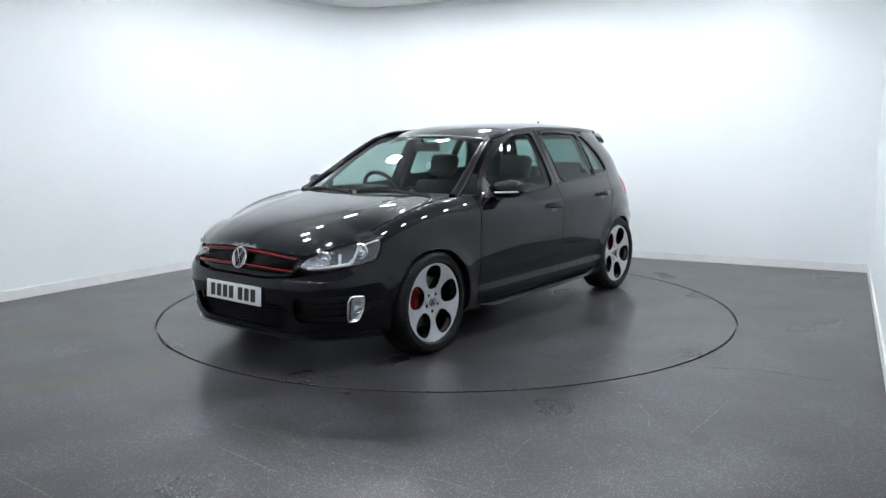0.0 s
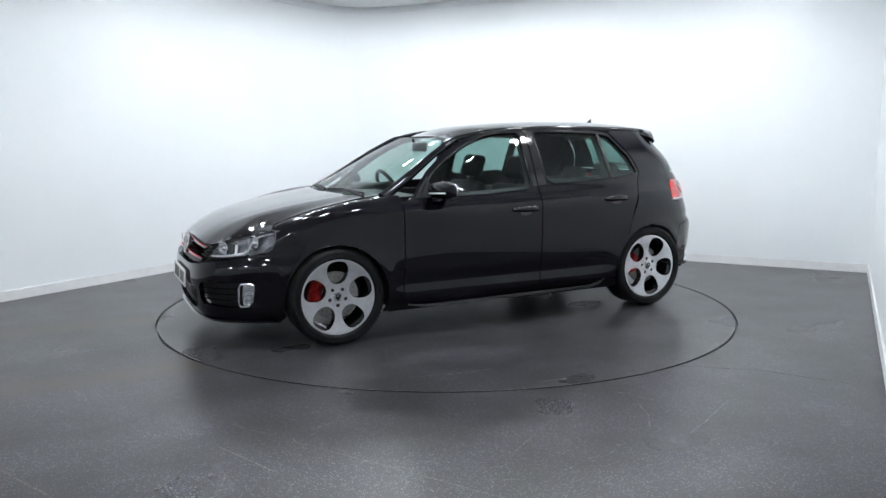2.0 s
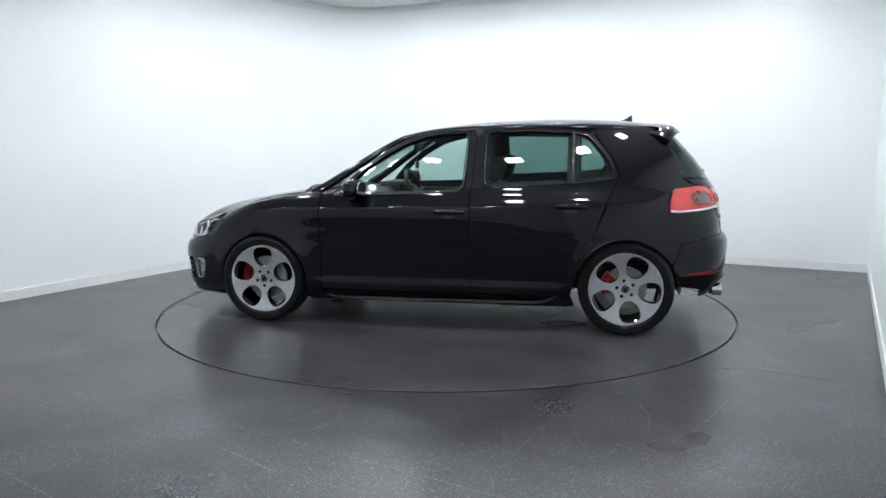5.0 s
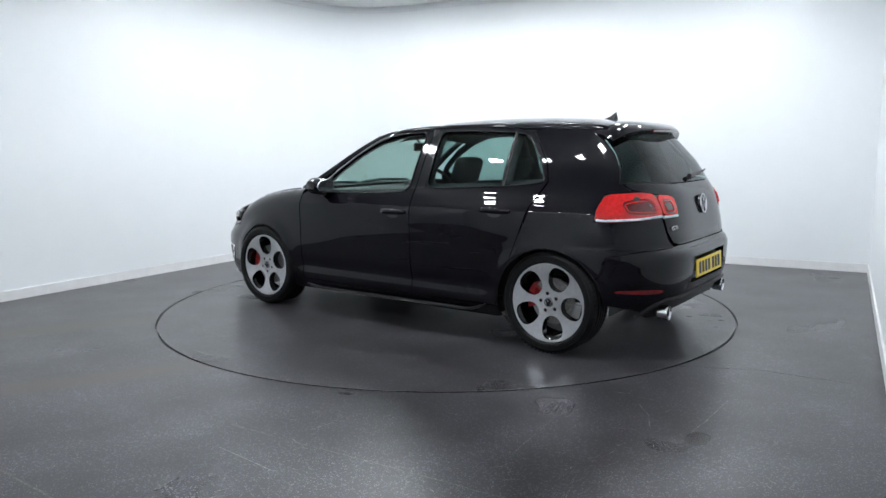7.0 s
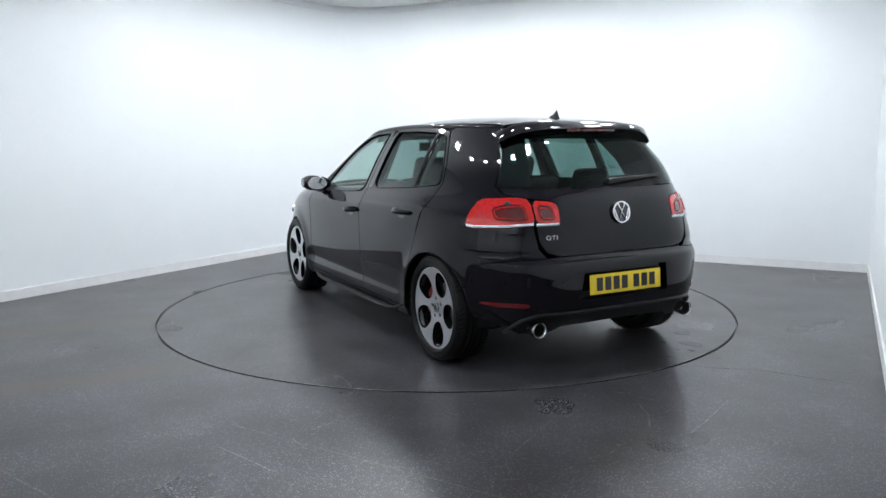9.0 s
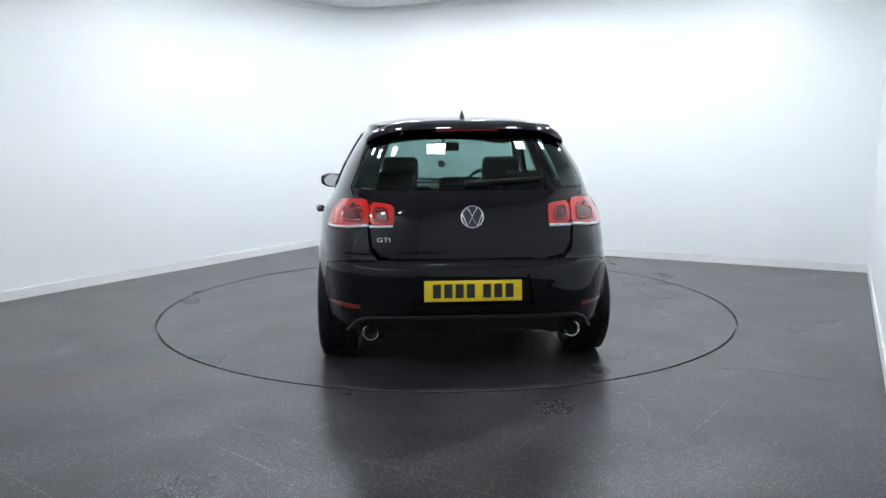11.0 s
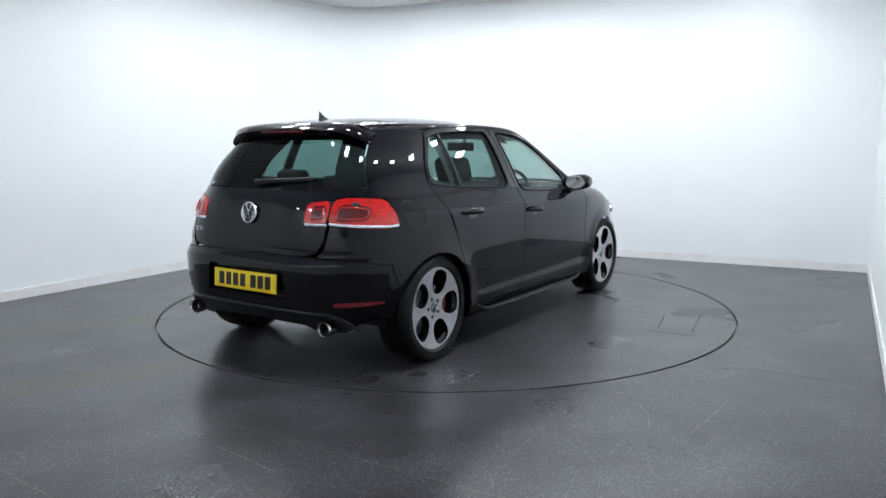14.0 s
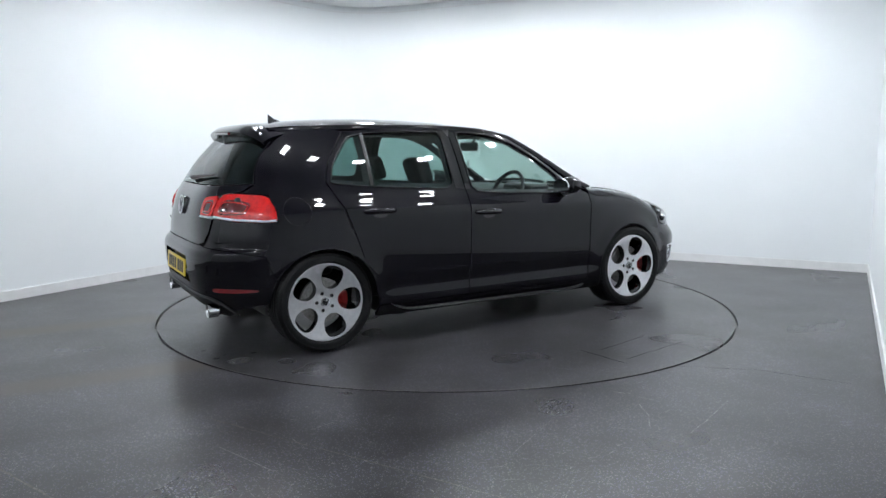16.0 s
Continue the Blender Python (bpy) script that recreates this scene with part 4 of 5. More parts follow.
def tail():
    # tailgate
    left = [TY(0, 0.682), TY(0.42, 0.682), TY(0.495, 0.700), TY(0.535, 0.76), TY(0.540, 0.843), TY(0.415, 0.843), TY(0.408, 0.955), TY(0.43, 0.975), TY(0.535, 0.985), TY(0.575, 0.995), TY(0.630, 1.010), TY(0.647, 1.045), TY(0.4, 1.036), TY(0, 1.034)]
    loop = left + [(-a, b) for a, b in left[-2:0:-1]]
    gate = panel("tailgate", loop, map_tail, PAINT, CAR, grid=0.035)
    # rear window, tinted, and the band beside it
    w = [TY(0, 1.04), TY(0.4, 1.042), TY(0.648, 1.052), TY(0.625, 1.11), TY(0.572, 1.22), TY(0.525, 1.325), TY(0.3, 1.335), TY(0, 1.338)]
    loop = w + [(-a, b) for a, b in w[-2:0:-1]]
    glass = panel("rear_window", loop, map_tail, DARKGLASS, gate, depth=0, grid=0.04, label="tinted rear window")
    glass.visible_shadow = False
    for s in (1, -1):
        b = [TY(0.648, 1.052), TY(0.625, 1.11), TY(0.572, 1.22), TY(0.525, 1.325), TY(0.42, 1.325), TY(0.460, 1.22), TY(0.498, 1.11), TY(0.510, 1.052)]
        panel("window_band", b, lambda p: map_tail(p) + [0.006, 0, 0], GLOSSBLACK, gate, depth=0, side=s, grid=0.03)
    # wiper
    bm = bmesh.new()
    pts = [map_tail(np.array([TY(y, 1.075 - 0.02 * (y / 0.3))]))[0] - [0.022, 0, 0] for y in np.linspace(0.03, -0.40, 9)]
    tube(bm, pts, [0.015, 0.015, 0.013, 0.011, 0.010, 0.009, 0.008, 0.007, 0.006], 8)
    part("rear_wiper", bm, PLASTIC, gate)
    roundel(-1.942, 0.900, 0.062, 8, -1, "rear_emblem")
    text_mesh("badge_letters", "GTI", 0.033, CHROME, gate, Matrix.Translation((-0.003 - float(sup(0.47, float(hB(0.782)), float(rA(0.782)), float(rear_n(0.782)))), 0.470, 0.782)) @ Matrix.Rotation(radians(-98), 4, "Z") @ Matrix.Rotation(radians(90), 4, "X") @ Matrix.Diagonal((1.45, 1, 1, 1)), 0.002)
    # tail lamps: the outer half on the body, the inner half on the tailgate
    for s in (1, -1):
        outer = soften([TY(0.545, 0.849), TX(-1.80, 0.834), TX(-1.62, 0.822), TX(-1.558, 0.829), TX(-1.560, 0.90), TX(-1.590, 0.980), TX(-1.72, 0.990), TY(0.60, 0.993), TY(0.546, 0.984)], 1)
        inner = soften([TY(0.412, 0.848), TY(0.537, 0.848), TY(0.538, 0.980), TY(0.44, 0.970), TY(0.412, 0.950)], 1)
        for nm, lp in (("tail_lamp", outer), ("inner_tail_lamp", inner)):
            lamp = panel(nm, lp, map_tail, REDLENS, CAR if nm == "tail_lamp" else gate, grid=0.025, side=s, lift=0.004, depth=0.02, label="red tail lamp with a clear lower strip")
            p = np.array(lp)
            a0, a1 = p[:, 0].min(), p[:, 0].max()
            bot = [(a0 + 0.008, 0.8535), (a1 - 0.010, 0.850 - 0.019 * (nm == "tail_lamp"))] if nm != "tail_lamp" else [(a1, 0), (a0, 0)]
            if nm == "tail_lamp":
                bot = [TY(0.553, 0.856), TX(-1.80, 0.843), TX(-1.62, 0.832), TX(-1.567, 0.836)]
            pts = [np.array(u) + (np.array(v) - np.array(u)) * t for u, v in zip(bot, bot[1:]) for t in np.linspace(0, 1, 8)]
            P = map_tail(np.array(pts))
            out = P / np.linalg.norm(P * [1, 1, 0], axis=1)[:, None] * [1, 1, 0]
            bm = bmesh.new()
            tube(bm, (P + out * 0.0005) * [1, s, 1], 0.0085, 8)
            part("clear_strip", bm, CLEARLENS, lamp, "clear lower lens strip")
            # dark square light guides
            if nm == "tail_lamp":
                core = soften([TY(0.572, 0.872), TY(0.65, 0.868), TY(0.705, 0.872), TY(0.700, 0.935), TY(0.65, 0.955), TY(0.576, 0.958)], 1)
            else:
                core = soften([TY(0.435, 0.872), TY(0.522, 0.872), TY(0.522, 0.955), TY(0.445, 0.948)], 1)
            panel("lamp_core", core, map_tail, DEEPRED, lamp, grid=0.02, side=s, lift=0.0055, depth=0)
            loop_tube("light_guide", offset_loop(core, -0.012), map_tail, 0.0045, REDLENS, lamp, s, lift=0.006)
    # bumper
    left = [TY(0, 0.676), TY(0.45, 0.676), TY(0.52, 0.668), TY(0.70, 0.656), TX(-1.645, 0.620), TX(-1.602, 0.495)] + [TX(x, z) for x, z in arc(-1.289, 0.312, 0.341, 152, 178, 6)] + [TX(-1.628, 0.335), TX(-1.76, 0.308), TY(0.66, 0.288), TY(0.62, 0.345), TY(0.56, 0.372), TY(0.4, 0.378), TY(0, 0.378)]
    loop = left + [(-a, b) for a, b in left[-2:0:-1]]
    rec = [TY(-0.33, 0.435), TY(-0.30, 0.600), TY(0.30, 0.600), TY(0.33, 0.435)]
    bmp = panel("rear_bumper", loop, map_tail, PAINT, CAR, [rec], grid=0.035, depth=0.05)
    panel("plate_recess", offset_loop(rec, 0.004), lambda p: map_tail(p) + [0.030, 0, 0], PAINT, bmp, depth=0)
    plate(-2.000, 0.514, 4, YELLOW, -1, "rear_number_plate", "yellow number plate with black characters")
    # diffuser with its raised lip, and the tail pipes
    left = [TY(0, 0.374), TY(0.4, 0.374), TY(0.56, 0.368), TY(0.615, 0.342), TY(0.65, 0.27), TY(0.60, 0.245), TY(0.44, 0.250), TY(0.38, 0.280), TY(0, 0.285)]
    loop = left + [(-a, b) for a, b in left[-2:0:-1]]
    dif = panel("diffuser", loop, lambda p: map_tail(p) + [0.02, 0, 0], PLASTIC, CAR, depth=0.02, label="matt black lower diffuser")
    q = [TX(-1.77, 0.262), TY(0.66, 0.285), TY(0.62, 0.335), TY(0.56, 0.362), TY(0.4, 0.368), TY(0.2, 0.368), TY(0, 0.368)]
    q = q + [(-a, b) for a, b in q[-2::-1]]
    pts = [np.array(u) + (np.array(v) - np.array(u)) * t for u, v in zip(q, q[1:]) for t in np.linspace(0, 1, 8, endpoint=False)]
    bm = bmesh.new()
    tube(bm, map_tail(np.array(pts)) - [0.006, 0, 0], 0.011, 8)
    part("lip", bm, PLASTIC, dif)
    for s in (1, -1):
        bm = bmesh.new()
        m = Matrix.Translation((-1.925, s * 0.548, 0.283)) @ Matrix.Rotation(radians(90), 4, "Z")
        revolve(bm, [(0.034, -0.045), (0.042, -0.045), (0.044, 0.0), (0.0450, 0.012), (0.042, 0.017), (0.0365, 0.012), (0.0352, 0.004)], 36, m)
        pipe = part("tail_pipe", bm, CHROME, CAR, "round chrome tail pipe")
        bm = bmesh.new()
        revolve(bm, [(0.0005, -0.06), (0.033, -0.06), (0.0352, 0.004)], 24, m)
        part("pipe_bore", bm, INK, pipe)
        refl = soften([TY(0.600, 0.406), TY(0.69, 0.406), TX(-1.76, 0.407), TX(-1.685, 0.411), TX(-1.69, 0.424), TY(0.70, 0.431), TY(0.600, 0.431)], 1)
        panel("reflector", refl, map_tail, DIMRED, bmp, grid=0.025, side=s, lift=0.004, depth=0.006, label="slim red reflector")
    # roof spoiler
    bm = bmesh.new()
    rows = []
    for y in np.linspace(-0.565, 0.565, 41):
        u = abs(y) / 0.565
        e = u ** 6
        rz = float(map_roof(np.array([[-1.44, min(abs(y), 0.55)]]))[0][2])
        tip = -1.672 + 0.065 * u ** 2.5 + 0.045 * e
        tz = 1.376 - 0.014 * u ** 2 - 0.062 * e
        e2 = u ** 12
        rows.append([bm.verts.new(q) for q in ((-1.42, y * 0.95, rz - 0.004 - 0.03 * e2), (-1.50, y * 0.98, rz - 0.002 - 0.015 * e - 0.035 * e2), (-1.60 + 0.075 * e2, y, (tz + rz) / 2 + 0.010 - 0.03 * e2), (tip + 0.006, y, tz + 0.004), (tip, y, tz - 0.006), (tip + 0.012, y, tz - 0.016), (-1.575 + 0.04 * e, y, tz - 0.042 + 0.02 * e), (-1.57 + 0.05 * e, y * 0.97, 1.312 - 0.010 * e), (-1.44, y * 0.93, 1.32))])
    for a, b in zip(rows, rows[1:]):
        for i in range(8):
            bm.faces.new((a[i], a[i + 1], b[i + 1], b[i]))
    bm.faces.new(rows[0])
    bm.faces.new(rows[-1][::-1])
    sp = part("roof_spoiler", bm, PAINT, CAR, "", 50)
    bm = bmesh.new()
    tube(bm, [(-1.666 + 0.055 * (abs(y) / 0.585) ** 2.5, y, 1.3605 - 0.022 * (abs(y) / 0.585) ** 2) for y in np.linspace(-0.175, 0.175, 15)], 0.0085, 8)
    part("brake_light", bm, DEEPRED, sp, "slim red high brake light")


tail()


def mirrors():
    for s in (1, -1):
        bm = bmesh.new()
        # housing as a stack of rounded sections along y
        secs = []
        for i in range(13):
            u = i / 12
            y = 0.790 + 0.240 * u
            k = max(0.25, 1 - abs(2 * u - 1.0) ** 3.4) ** 0.5 * (0.66 + 0.34 * u ** 0.6)
            h, d = 0.066 * k, 0.066 * k
            cx, cz = 0.585 - 0.03 * u, 0.975 + 0.012 * u
            secs.append([bm.verts.new((cx + d * math.copysign(abs(math.cos(a)) ** 0.8, math.cos(a)) + 0.015 * (math.cos(a) > 0), s * y, cz + h * math.copysign(abs(math.sin(a)) ** 0.85, math.sin(a)))) for a in np.linspace(0, 2 * math.pi, 20, endpoint=False)])
        for a, b in zip(secs, secs[1:]):
            for k in range(20):
                bm.faces.new((a[k], a[(k + 1) % 20], b[(k + 1) % 20], b[k]))
        bm.faces.new(secs[0])
        bm.faces.new(secs[-1][::-1])
        mir_ob = part("door_mirror", bm, PAINT, CAR, "rounded black door mirror", 60)
        bm = bmesh.new()
        tube(bm, [(0.615, s * 0.77, 0.915), (0.60, s * 0.83, 0.915), (0.585, s * 0.90, 0.925)], [0.035, 0.030, 0.026], 10, flat=0.6)
        part("mirror_foot", bm, PLASTIC, mir_ob)
        bm = bmesh.new()
        pts = [(0.585 - 0.03 * u + 0.078 * max(0.25, 1 - abs(2 * u - 1.0) ** 3.4) ** 0.5 * (0.66 + 0.34 * u ** 0.6), s * (0.790 + 0.240 * u), 0.956 + 0.012 * u) for u in np.linspace(0.30, 0.95, 12)]
        tube(bm, pts, 0.009, 8, flat=0.7)
        part("indicator", bm, CLEARLENS, mir_ob, "clear mirror indicator")
        bm = bmesh.new()
        m = Matrix.Translation((0.502, s * 0.930, 0.982)) @ Matrix.Rotation(radians(90 - s * 6), 4, "Z") @ Matrix.Diagonal((1.35, 1, 0.85, 1))
        revolve(bm, [(0.0005, 0.004), (0.055, 0.004), (0.058, -0.006)], 28, m)
        part("mirror_glass", bm, CHROME, mir_ob, "silvered mirror glass")
        # triangle at the mirror's root
        tri = [(0.742, 0.930), (0.60, 1.065), (0.585, 0.928)]
        panel("mirror_triangle", tri, map_side, PLASTIC, CAR, side=s, lift=0.004, grid=0.03, depth=0.004)


mirrors()


# ---- wheels ----
def opening(k, turn):
    """One of the five rounded openings of the wheel face."""
    a0 = radians(90 + 72 * k + turn)
    half = [(0.0, 0.083), (0.024, 0.087), (0.044, 0.100), (0.058, 0.120), (0.067, 0.145), (0.0715, 0.170), (0.069, 0.195), (0.058, 0.2155), (0.036, 0.2285), (0.0, 0.2335)]
    pts = half + [(-x, y) for x, y in half[-2:0:-1]]
    c, s = math.cos(a0 - math.pi / 2), math.sin(a0 - math.pi / 2)
    return soften([(x * c - y * s, x * s + y * c) for x, y in pts], 1)


def face_h(r):
    return 0.004 + 0.018 * np.clip((r - 0.05) / 0.19, 0, 1) ** 1.5


def build_wheel(side, x, turn, front):
    """Axle along y; the face looks outwards."""
    y = 0.757 if front else 0.751
    w = bmesh.new()
    revolve(w, [(0.247, 0.101), (0.2505, 0.097), (0.244, 0.088), (0.226, 0.080), (0.222, -0.08), (0.238, -0.10), (0.236, -0.104), (0.214, -0.085), (0.214, 0.072), (0.242, 0.095)], 64, None, True)
    wheel = part("wheel", w, GLOSSBLACK, CAR, "five-spoke alloy wheel with black insets")
    wheel.matrix_basis = Matrix.Translation((x, side * y, 0.317)) @ Matrix.Rotation(0 if side > 0 else math.pi, 4, "Z")
    ops = [opening(k, turn) for k in range(5)]
    bolts = []
    for k in range(5):
        a = radians(270 + 72 * k + turn)
        bolts.append(arc(0.056 * math.cos(a), 0.056 * math.sin(a), 0.0125, 0, 360, 12)[:-1])

    def fmap(p):
        r = np.hypot(p[:, 0], p[:, 1])
        return np.stack([-p[:, 0], 0.078 + face_h(r), p[:, 1]], -1)
    rim = arc(0, 0, 0.2455, 0, 360, 72)[:-1]
    f = panel_flat("spoke_face", rim, fmap, ALLOY, wheel, ops + bolts, 0.018)
    # black walls of the openings
    for q in ops:
        V, F = [], []
        p = resample(q, 0.01)
        n = len(p)
        r = np.hypot(p[:, 0], p[:, 1])
        for d, sc in ((0.0008, 1.0), (0.022, 0.97), (0.05, 0.95)):
            c = p.mean(0)
            pp = c + (p - c) * sc
            V += [(-a, 0.078 + float(face_h(rr)) - d, b) for (a, b), rr in zip(pp, r)]
        for j in range(2):
            for i in range(n):
                F.append((j * n + i, j * n + (i + 1) % n, (j + 1) * n + (i + 1) % n, (j + 1) * n + i))
        mesh_ob("inset", V, F, GLOSSBLACK, wheel, "gloss black wall of an opening")
    for k in range(5):
        a = radians(270 + 72 * k + turn)
        bm = bmesh.new()
        revolve(bm, [(0.0005, 0.060), (0.006, 0.060), (0.008, 0.056), (0.0125, 0.052), (0.0125, 0.078)], 6, Matrix.Translation((-0.056 * math.cos(a), 0, 0.056 * math.sin(a))))
        part("wheel_bolt", bm, INK, wheel)
    bm = bmesh.new()
    revolve(bm, [(0.0005, 0.0885), (0.026, 0.088), (0.030, 0.084), (0.030, 0.07)], 32)
    part("centre_cap", bm, GLOSSBLACK, wheel, "round centre cap with chrome emblem")
    bm = bmesh.new()
    tube(bm, [(0.0265 * math.cos(a), 0.0885, 0.0265 * math.sin(a)) for a in np.linspace(0, 2 * math.pi, 28, endpoint=False)], 0.0028, 6, True)
    for q in ([(-0.011, 0.021), (0, 0.002), (0.011, 0.021)], [(-0.022, 0.008), (-0.011, -0.020), (0, 0), (0.011, -0.020), (0.022, 0.008)]):
        tube(bm, [(a, 0.089, c) for a, c in q], 0.0025, 6)
    part("cap_emblem", bm, CHROME, wheel)
    # tyre with tread blocks between circumferential grooves
    bm = bmesh.new()
    prof = [(0.232, -0.098), (0.245, -0.108), (0.268, -0.1135), (0.292, -0.112), (0.306, -0.104), (0.313, -0.093), (0.3155, -0.075)]
    for c in (-0.052, -0.017, 0.017, 0.052):
        prof += [(0.317, c - 0.006), (0.310, c - 0.004), (0.310, c + 0.004), (0.317, c + 0.006)]
    prof += [(0.3155, 0.075), (0.313, 0.093), (0.306, 0.104), (0.292, 0.112), (0.268, 0.1135), (0.256, 0.110), (0.2505, 0.102), (0.2495, 0.085)]
    revolve(bm, prof, 96)
    tyre = part("tyre", bm, RUBBER, wheel, "low-profile black tyre", 25)
    bm = bmesh.new()
    for i in range(72):
        a = 2 * math.pi * i / 72
        for sg in (-1, 1):
            box(bm, (-0.0022, sg * 0.090 - 0.016, 0.3095), (0.0022, sg * 0.090 + 0.016, 0.3165), m=Matrix.Rotation(a, 4, "Y") @ Matrix.Rotation(radians(14 * sg), 4, "Z"))
    tagged(part("tread", bm, RUBBER, wheel), kind="stuff")
    for r in (0.262, 0.290):
        bm = bmesh.new()
        tube(bm, [(r * math.cos(a), 0.1125, r * math.sin(a)) for a in np.linspace(0, 2 * math.pi, 64, endpoint=False)], 0.0022, 5, True)
        part("tyre_rib", bm, RUBBER, wheel)
    # brake behind it
    bm = bmesh.new()
    R = 0.156 if front else 0.143
    revolve(bm, [(0.07, 0.030), (R, 0.030), (R, 0.008), (0.07, 0.008)], 48)
    revolve(bm, [(0.0005, 0.046), (0.07, 0.046), (0.072, 0.01)], 32)
    d = part("brake_disc", bm, STEEL, CAR, "steel brake disc")
    d.matrix_basis = wheel.matrix_basis.copy()
    bm = bmesh.new()
    fwd = -1 if front else 1
    # calliper towards the car's middle on the rear axle, leading on the front
    for i in range(9):
        a0 = radians(-30 + 60 * i / 9)
        a1 = radians(-30 + 60 * (i + 1) / 9)
        q = []
        for a, rr in ((a0, R - 0.05), (a1, R - 0.05), (a1, R + 0.018), (a0, R + 0.018)):
            q.append((rr * math.cos(a), rr * math.sin(a)))
        lo = [bm.verts.new((p[0], -0.02, p[1])) for p in q]
        hi = [bm.verts.new((p[0], 0.056, p[1])) for p in q]
        bm.faces.new(hi)
        bm.faces.new(lo[::-1])
        for k in range(4):
            bm.faces.new((lo[k], lo[(k + 1) % 4], hi[(k + 1) % 4], hi[k]))
    bmesh.ops.remove_doubles(bm, verts=bm.verts, dist=1e-5)
    c = part("brake_calliper", bm, REDCAL, CAR, "red brake calliper")
    c.matrix_basis = Matrix.Translation((x, side * y, 0.317)) @ (Matrix.Identity(4) if side > 0 else Matrix.Rotation(math.pi, 4, "Z")) @ Matrix.Rotation(math.pi if side < 0 else 0.0, 4, "Y") @ Matrix.Rotation(radians(-12), 4, "Y")
    return wheel


def panel_flat(name, loop, fmap, mat, parent, holes, grid):
    return panel(name, loop, fmap, mat, parent, holes, grid=grid, depth=0.006)


for side, x, turn, front in ((1, 1.289, 0, True), (1, -1.289, -25, False), (-1, 1.289, -18, True), (-1, -1.289, -16, False)):
    build_wheel(side, x, turn, front)


# ---- floor pan, wheel housings, cabin ----
def underside():
    bm = bmesh.new()
    box(bm, (-0.90, -0.80, 0.185), (0.90, 0.80, 0.30), 0.02)
    box(bm, (-1.86, -0.50, 0.295), (-0.90, 0.50, 0.44), 0.02)
    box(bm, (0.90, -0.52, 0.19), (1.95, 0.52, 0.62), 0.02)
    box(bm, (1.68, -0.55, 0.185), (1.85, 0.55, 0.24), 0.02)
    part("underbody", bm, PLASTIC, CAR)
    for s in (1, -1):
        for cx in (1.289, -1.289):
            bm = bmesh.new()
            n = 24
            rings = []
            for y in (0.50, 0.765):
                rings.append([bm.verts.new((cx + 0.365 * math.cos(a), s * y, 0.312 + 0.365 * math.sin(a))) for a in np.linspace(radians(-8), radians(188), n)])
            for i in range(n - 1):
                bm.faces.new((rings[0][i], rings[0][i + 1], rings[1][i + 1], rings[1][i]))
            bm.faces.new(rings[0])
            part("wheel_housing", bm, PLASTIC, CAR)


underside()


def seat(x, y, rear=False):
    bm = bmesh.new()
    if not rear:
        box(bm, (x - 0.24, y - 0.24, 0.32), (x + 0.27, y + 0.24, 0.50), 0.05)
        m = Matrix.Translation((x - 0.22, y, 0.44)) @ Matrix.Rotation(radians(-20), 4, "Y")
        box(bm, (-0.07, -0.24, 0.0), (0.07, 0.24, 0.56), 0.05, m)
        box(bm, (0.0, -0.27, 0.05), (0.10, -0.20, 0.45), 0.03, m)
        box(bm, (0.0, 0.20, 0.05), (0.10, 0.27, 0.45), 0.03, m)
        ob = part("front_seat", bm, CLOTH, CAR)
        bm = bmesh.new()
        box(bm, (-0.04, -0.135, 0.60), (0.06, 0.135, 0.79), 0.04, m)
        for o in (-0.05, 0.05):
            tube(bm, [m @ Vector((0.0, o, 0.5)), m @ Vector((0.0, o, 0.64))], 0.007, 6)
        part("headrest", bm, CLOTH, ob)
    else:
        box(bm, (-0.98, -0.66, 0.32), (-0.46, 0.66, 0.52), 0.05)
        m = Matrix.Translation((-0.95, 0, 0.46)) @ Matrix.Rotation(radians(-22), 4, "Y")
        box(bm, (-0.07, -0.66, 0.0), (0.07, -0.02, 0.56), 0.05, m)
        box(bm, (-0.07, -0.01, 0.0), (0.07, 0.66, 0.56), 0.05, m)
        ob = part("rear_bench", bm, CLOTH, CAR)
        for o, h in ((-0.40, 0.70), (0.0, 0.66), (0.40, 0.70)):
            bm = bmesh.new()
            box(bm, (-0.04, o - 0.13, 0.54), (0.05, o + 0.13, h), 0.035, m)
            part("headrest", bm, CLOTH, ob)


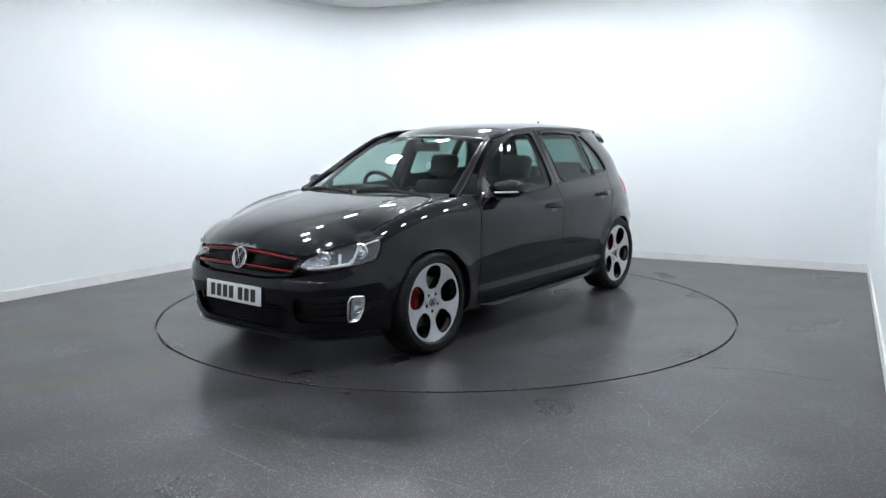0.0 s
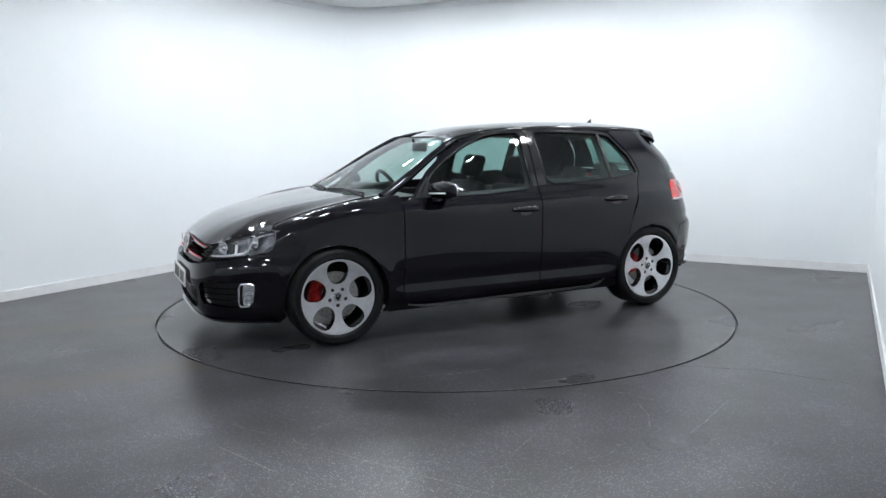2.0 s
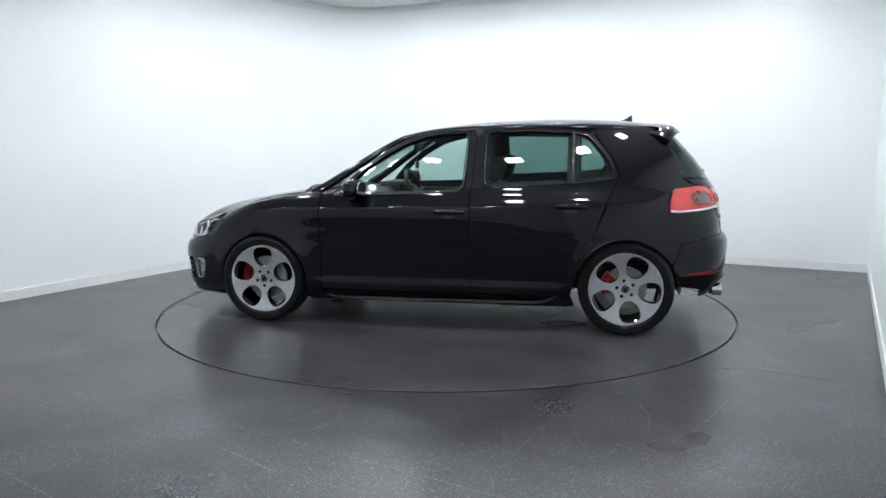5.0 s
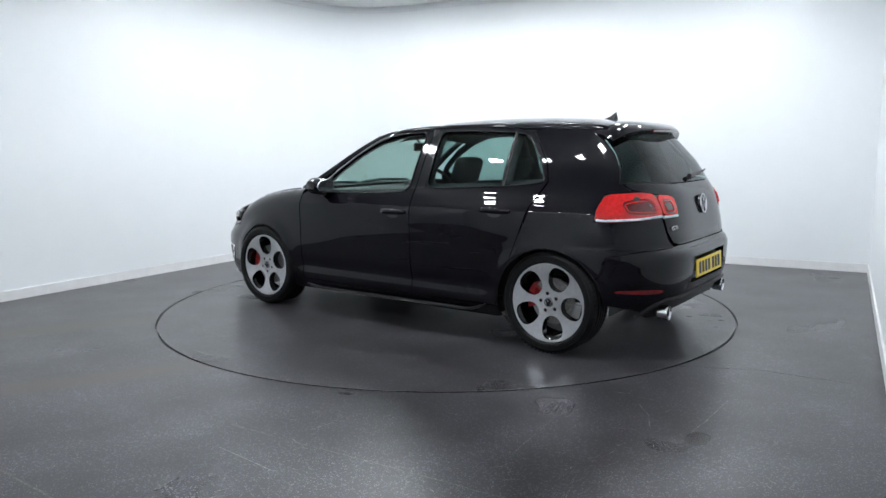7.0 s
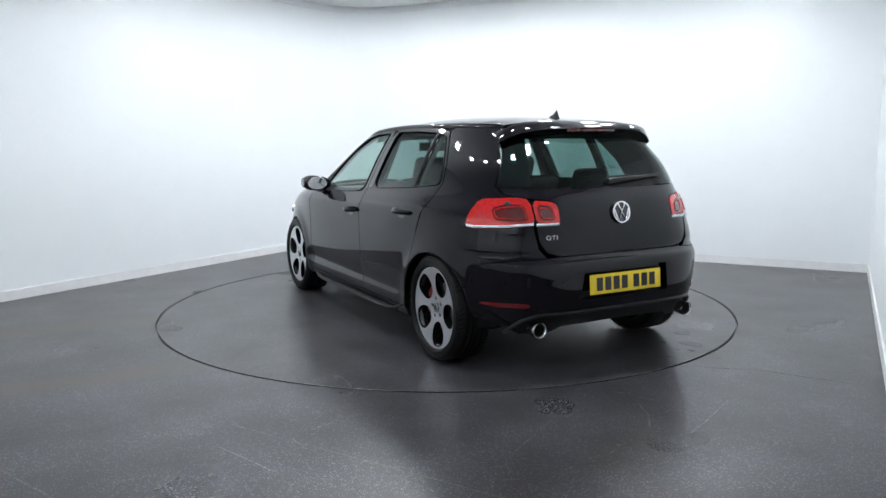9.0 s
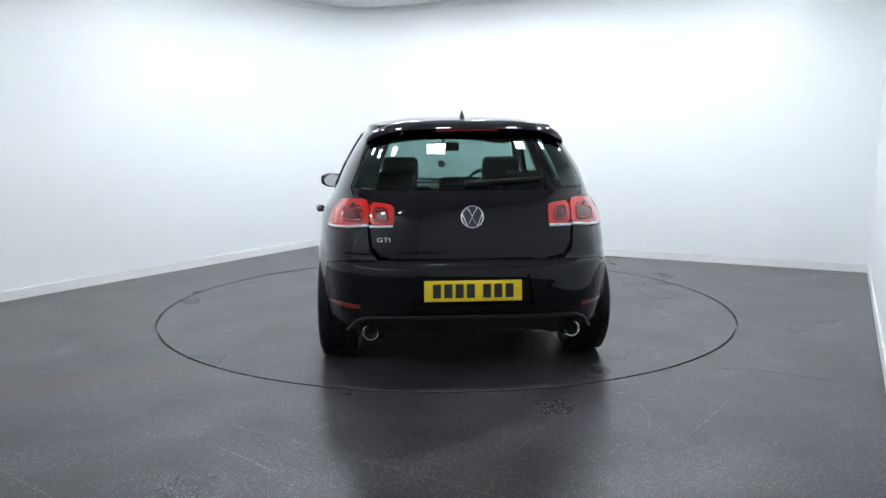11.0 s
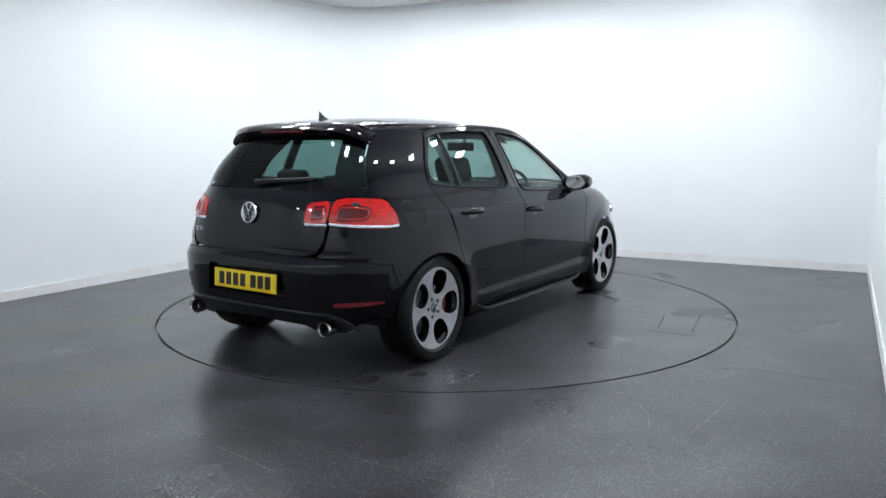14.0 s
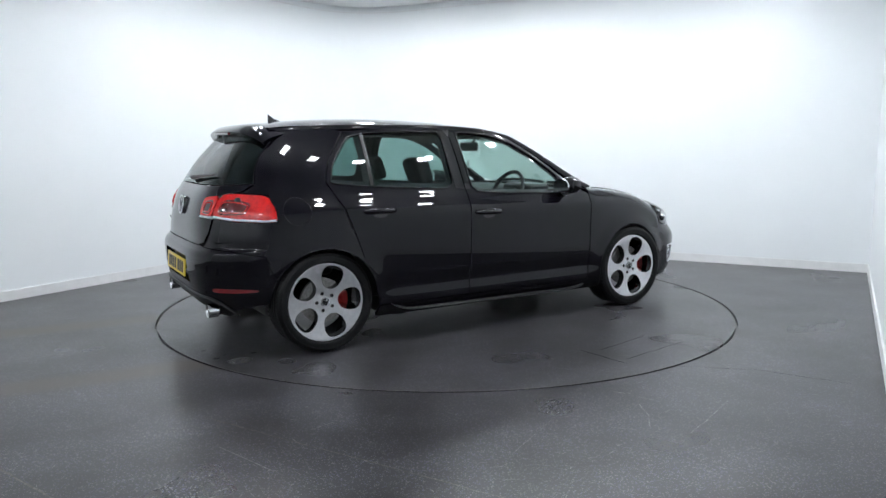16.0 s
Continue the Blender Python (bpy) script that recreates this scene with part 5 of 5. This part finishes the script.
def cabin():
    seat(0.08, 0.37)
    seat(0.08, -0.37)
    seat(0, 0, True)
    bm = bmesh.new()
    prof = [(0.98, 0.925), (0.80, 0.93), (0.62, 0.935), (0.55, 0.90), (0.56, 0.72), (0.66, 0.55), (0.75, 0.30), (0.98, 0.30)]
    a = [bm.verts.new((x, -0.70, z)) for x, z in prof]
    b = [bm.verts.new((x, 0.70, z)) for x, z in prof]
    bm.faces.new(a)
    bm.faces.new(b[::-1])
    for i in range(len(prof)):
        j = (i + 1) % len(prof)
        bm.faces.new((a[i], b[i], b[j], a[j]))
    box(bm, (0.50, -0.56, 0.90), (0.70, -0.20, 0.975), 0.03)
    dash = part("dashboard", bm, PLASTIC, CAR)
    # steering wheel on the car's right
    m = Matrix.Translation((0.42, -0.37, 0.90)) @ Matrix.Rotation(radians(-64), 4, "Y")
    bm = bmesh.new()
    tube(bm, [m @ Vector((0.183 * math.cos(t), 0.183 * math.sin(t), 0)) for t in np.linspace(0, 2 * math.pi, 40, endpoint=False)], 0.016, 10, True)
    for ang in (0, 90, 270):
        t = radians(ang + 180)
        tube(bm, [m @ Vector((0.05 * math.cos(t), 0.05 * math.sin(t), -0.01)), m @ Vector((0.178 * math.cos(t), 0.178 * math.sin(t), 0))], 0.016, 8, flat=0.6)
    box(bm, (-0.06, -0.07, -0.05), (0.06, 0.07, 0.0), 0.02, m)
    tube(bm, [m @ Vector((0, 0, -0.02)), m @ Vector((0, 0, -0.25))], 0.035, 8)
    part("steering_wheel", bm, PLASTIC, dash)
    # interior mirror with a small disc hanging from it
    bm = bmesh.new()
    box(bm, (0.30, -0.125, 1.225), (0.325, 0.125, 1.295), 0.015)
    tube(bm, [(0.33, 0, 1.27), (0.375, 0, 1.32)], 0.012, 8)
    mi = part("interior_mirror", bm, PLASTIC, CAR)
    bm = bmesh.new()
    revolve(bm, [(0.0005, 0.004), (0.030, 0.004), (0.030, -0.004), (0.0005, -0.004)], 20, Matrix.Translation((0.32, 0.02, 1.12)) @ Matrix.Rotation(radians(70), 4, "Z"))
    tube(bm, [(0.318, 0.02, 1.15), (0.316, 0.015, 1.23)], 0.0015, 5)
    part("hanging_tag", bm, CLEARLENS, mi, "round pale air freshener on a string")
    # door linings and load cover
    for s in (1, -1):
        bm = bmesh.new()
        box(bm, (-1.05, s * 0.755 - 0.02, 0.30), (0.80, s * 0.755 + 0.02, 0.90), 0.015)
        part("door_lining", bm, PLASTIC, CAR)
        bm = bmesh.new()
        for z0, z1, y0, y1 in ((0.90, 1.37, 0.775, 0.575),):
            tube(bm, [(-0.26, s * y0, z0), (-0.27, s * y1, z1)], 0.035, 8)
        part("centre_pillar", bm, PLASTIC, CAR)
        bm = bmesh.new()
        box(bm, (-1.78, s * 0.60 - 0.06, 0.45), (-1.15, s * 0.60 + 0.06, 0.98), 0.04)
        part("boot_lining", bm, PLASTIC, CAR)
        # linings round the windows, inside the doors
        inner = lambda p: map_side(p) - np.array([0.0, 0.040, 0.0])
        front = [(0.76, 0.88), (0.72, 0.945), (0.575, 1.095), (0.41, 1.218), (0.25, 1.305), (0.11, 1.347), (0.0, 1.364), (-0.262, 1.375), (-0.262, 0.88)]
        panel("window_lining", front, inner, PLASTIC, CAR, [offset_loop(WIN_F, -0.020)], side=s, depth=0)
        rear = [(-0.264, 0.88), (-0.264, 1.375), (-0.62, 1.384), (-0.92, 1.373), (-1.06, 1.352), (-1.42, 1.345), (-1.50, 1.05), (-1.46, 0.90)]
        front_pane, rear_pane = split_loop(WIN_R, -0.93)
        panel("window_lining", rear, inner, PLASTIC, CAR, [offset_loop(front_pane, -0.028), offset_loop(rear_pane, -0.024)], side=s, depth=0)
    bm = bmesh.new()
    box(bm, (-1.74, -0.60, 0.930), (-1.12, 0.60, 0.945), 0.005)
    part("load_cover", bm, CLOTH, CAR)


cabin()


# ---- what moves ----
START, RATE = 231.864, -12.5476
OFFSET = Vector((-0.0919, -0.0052, 0.0))


def turn_at(t):
    return Matrix.Rotation(radians(START + RATE * t), 4, "Z")


def motions():
    times = [0.5 * i for i in range(33)]
    walk(CAR, [(t, turn_at(t) @ Matrix.Translation(OFFSET)) for t in times])
    walk(TABLE, [(t, turn_at(t)) for t in times])


motions()
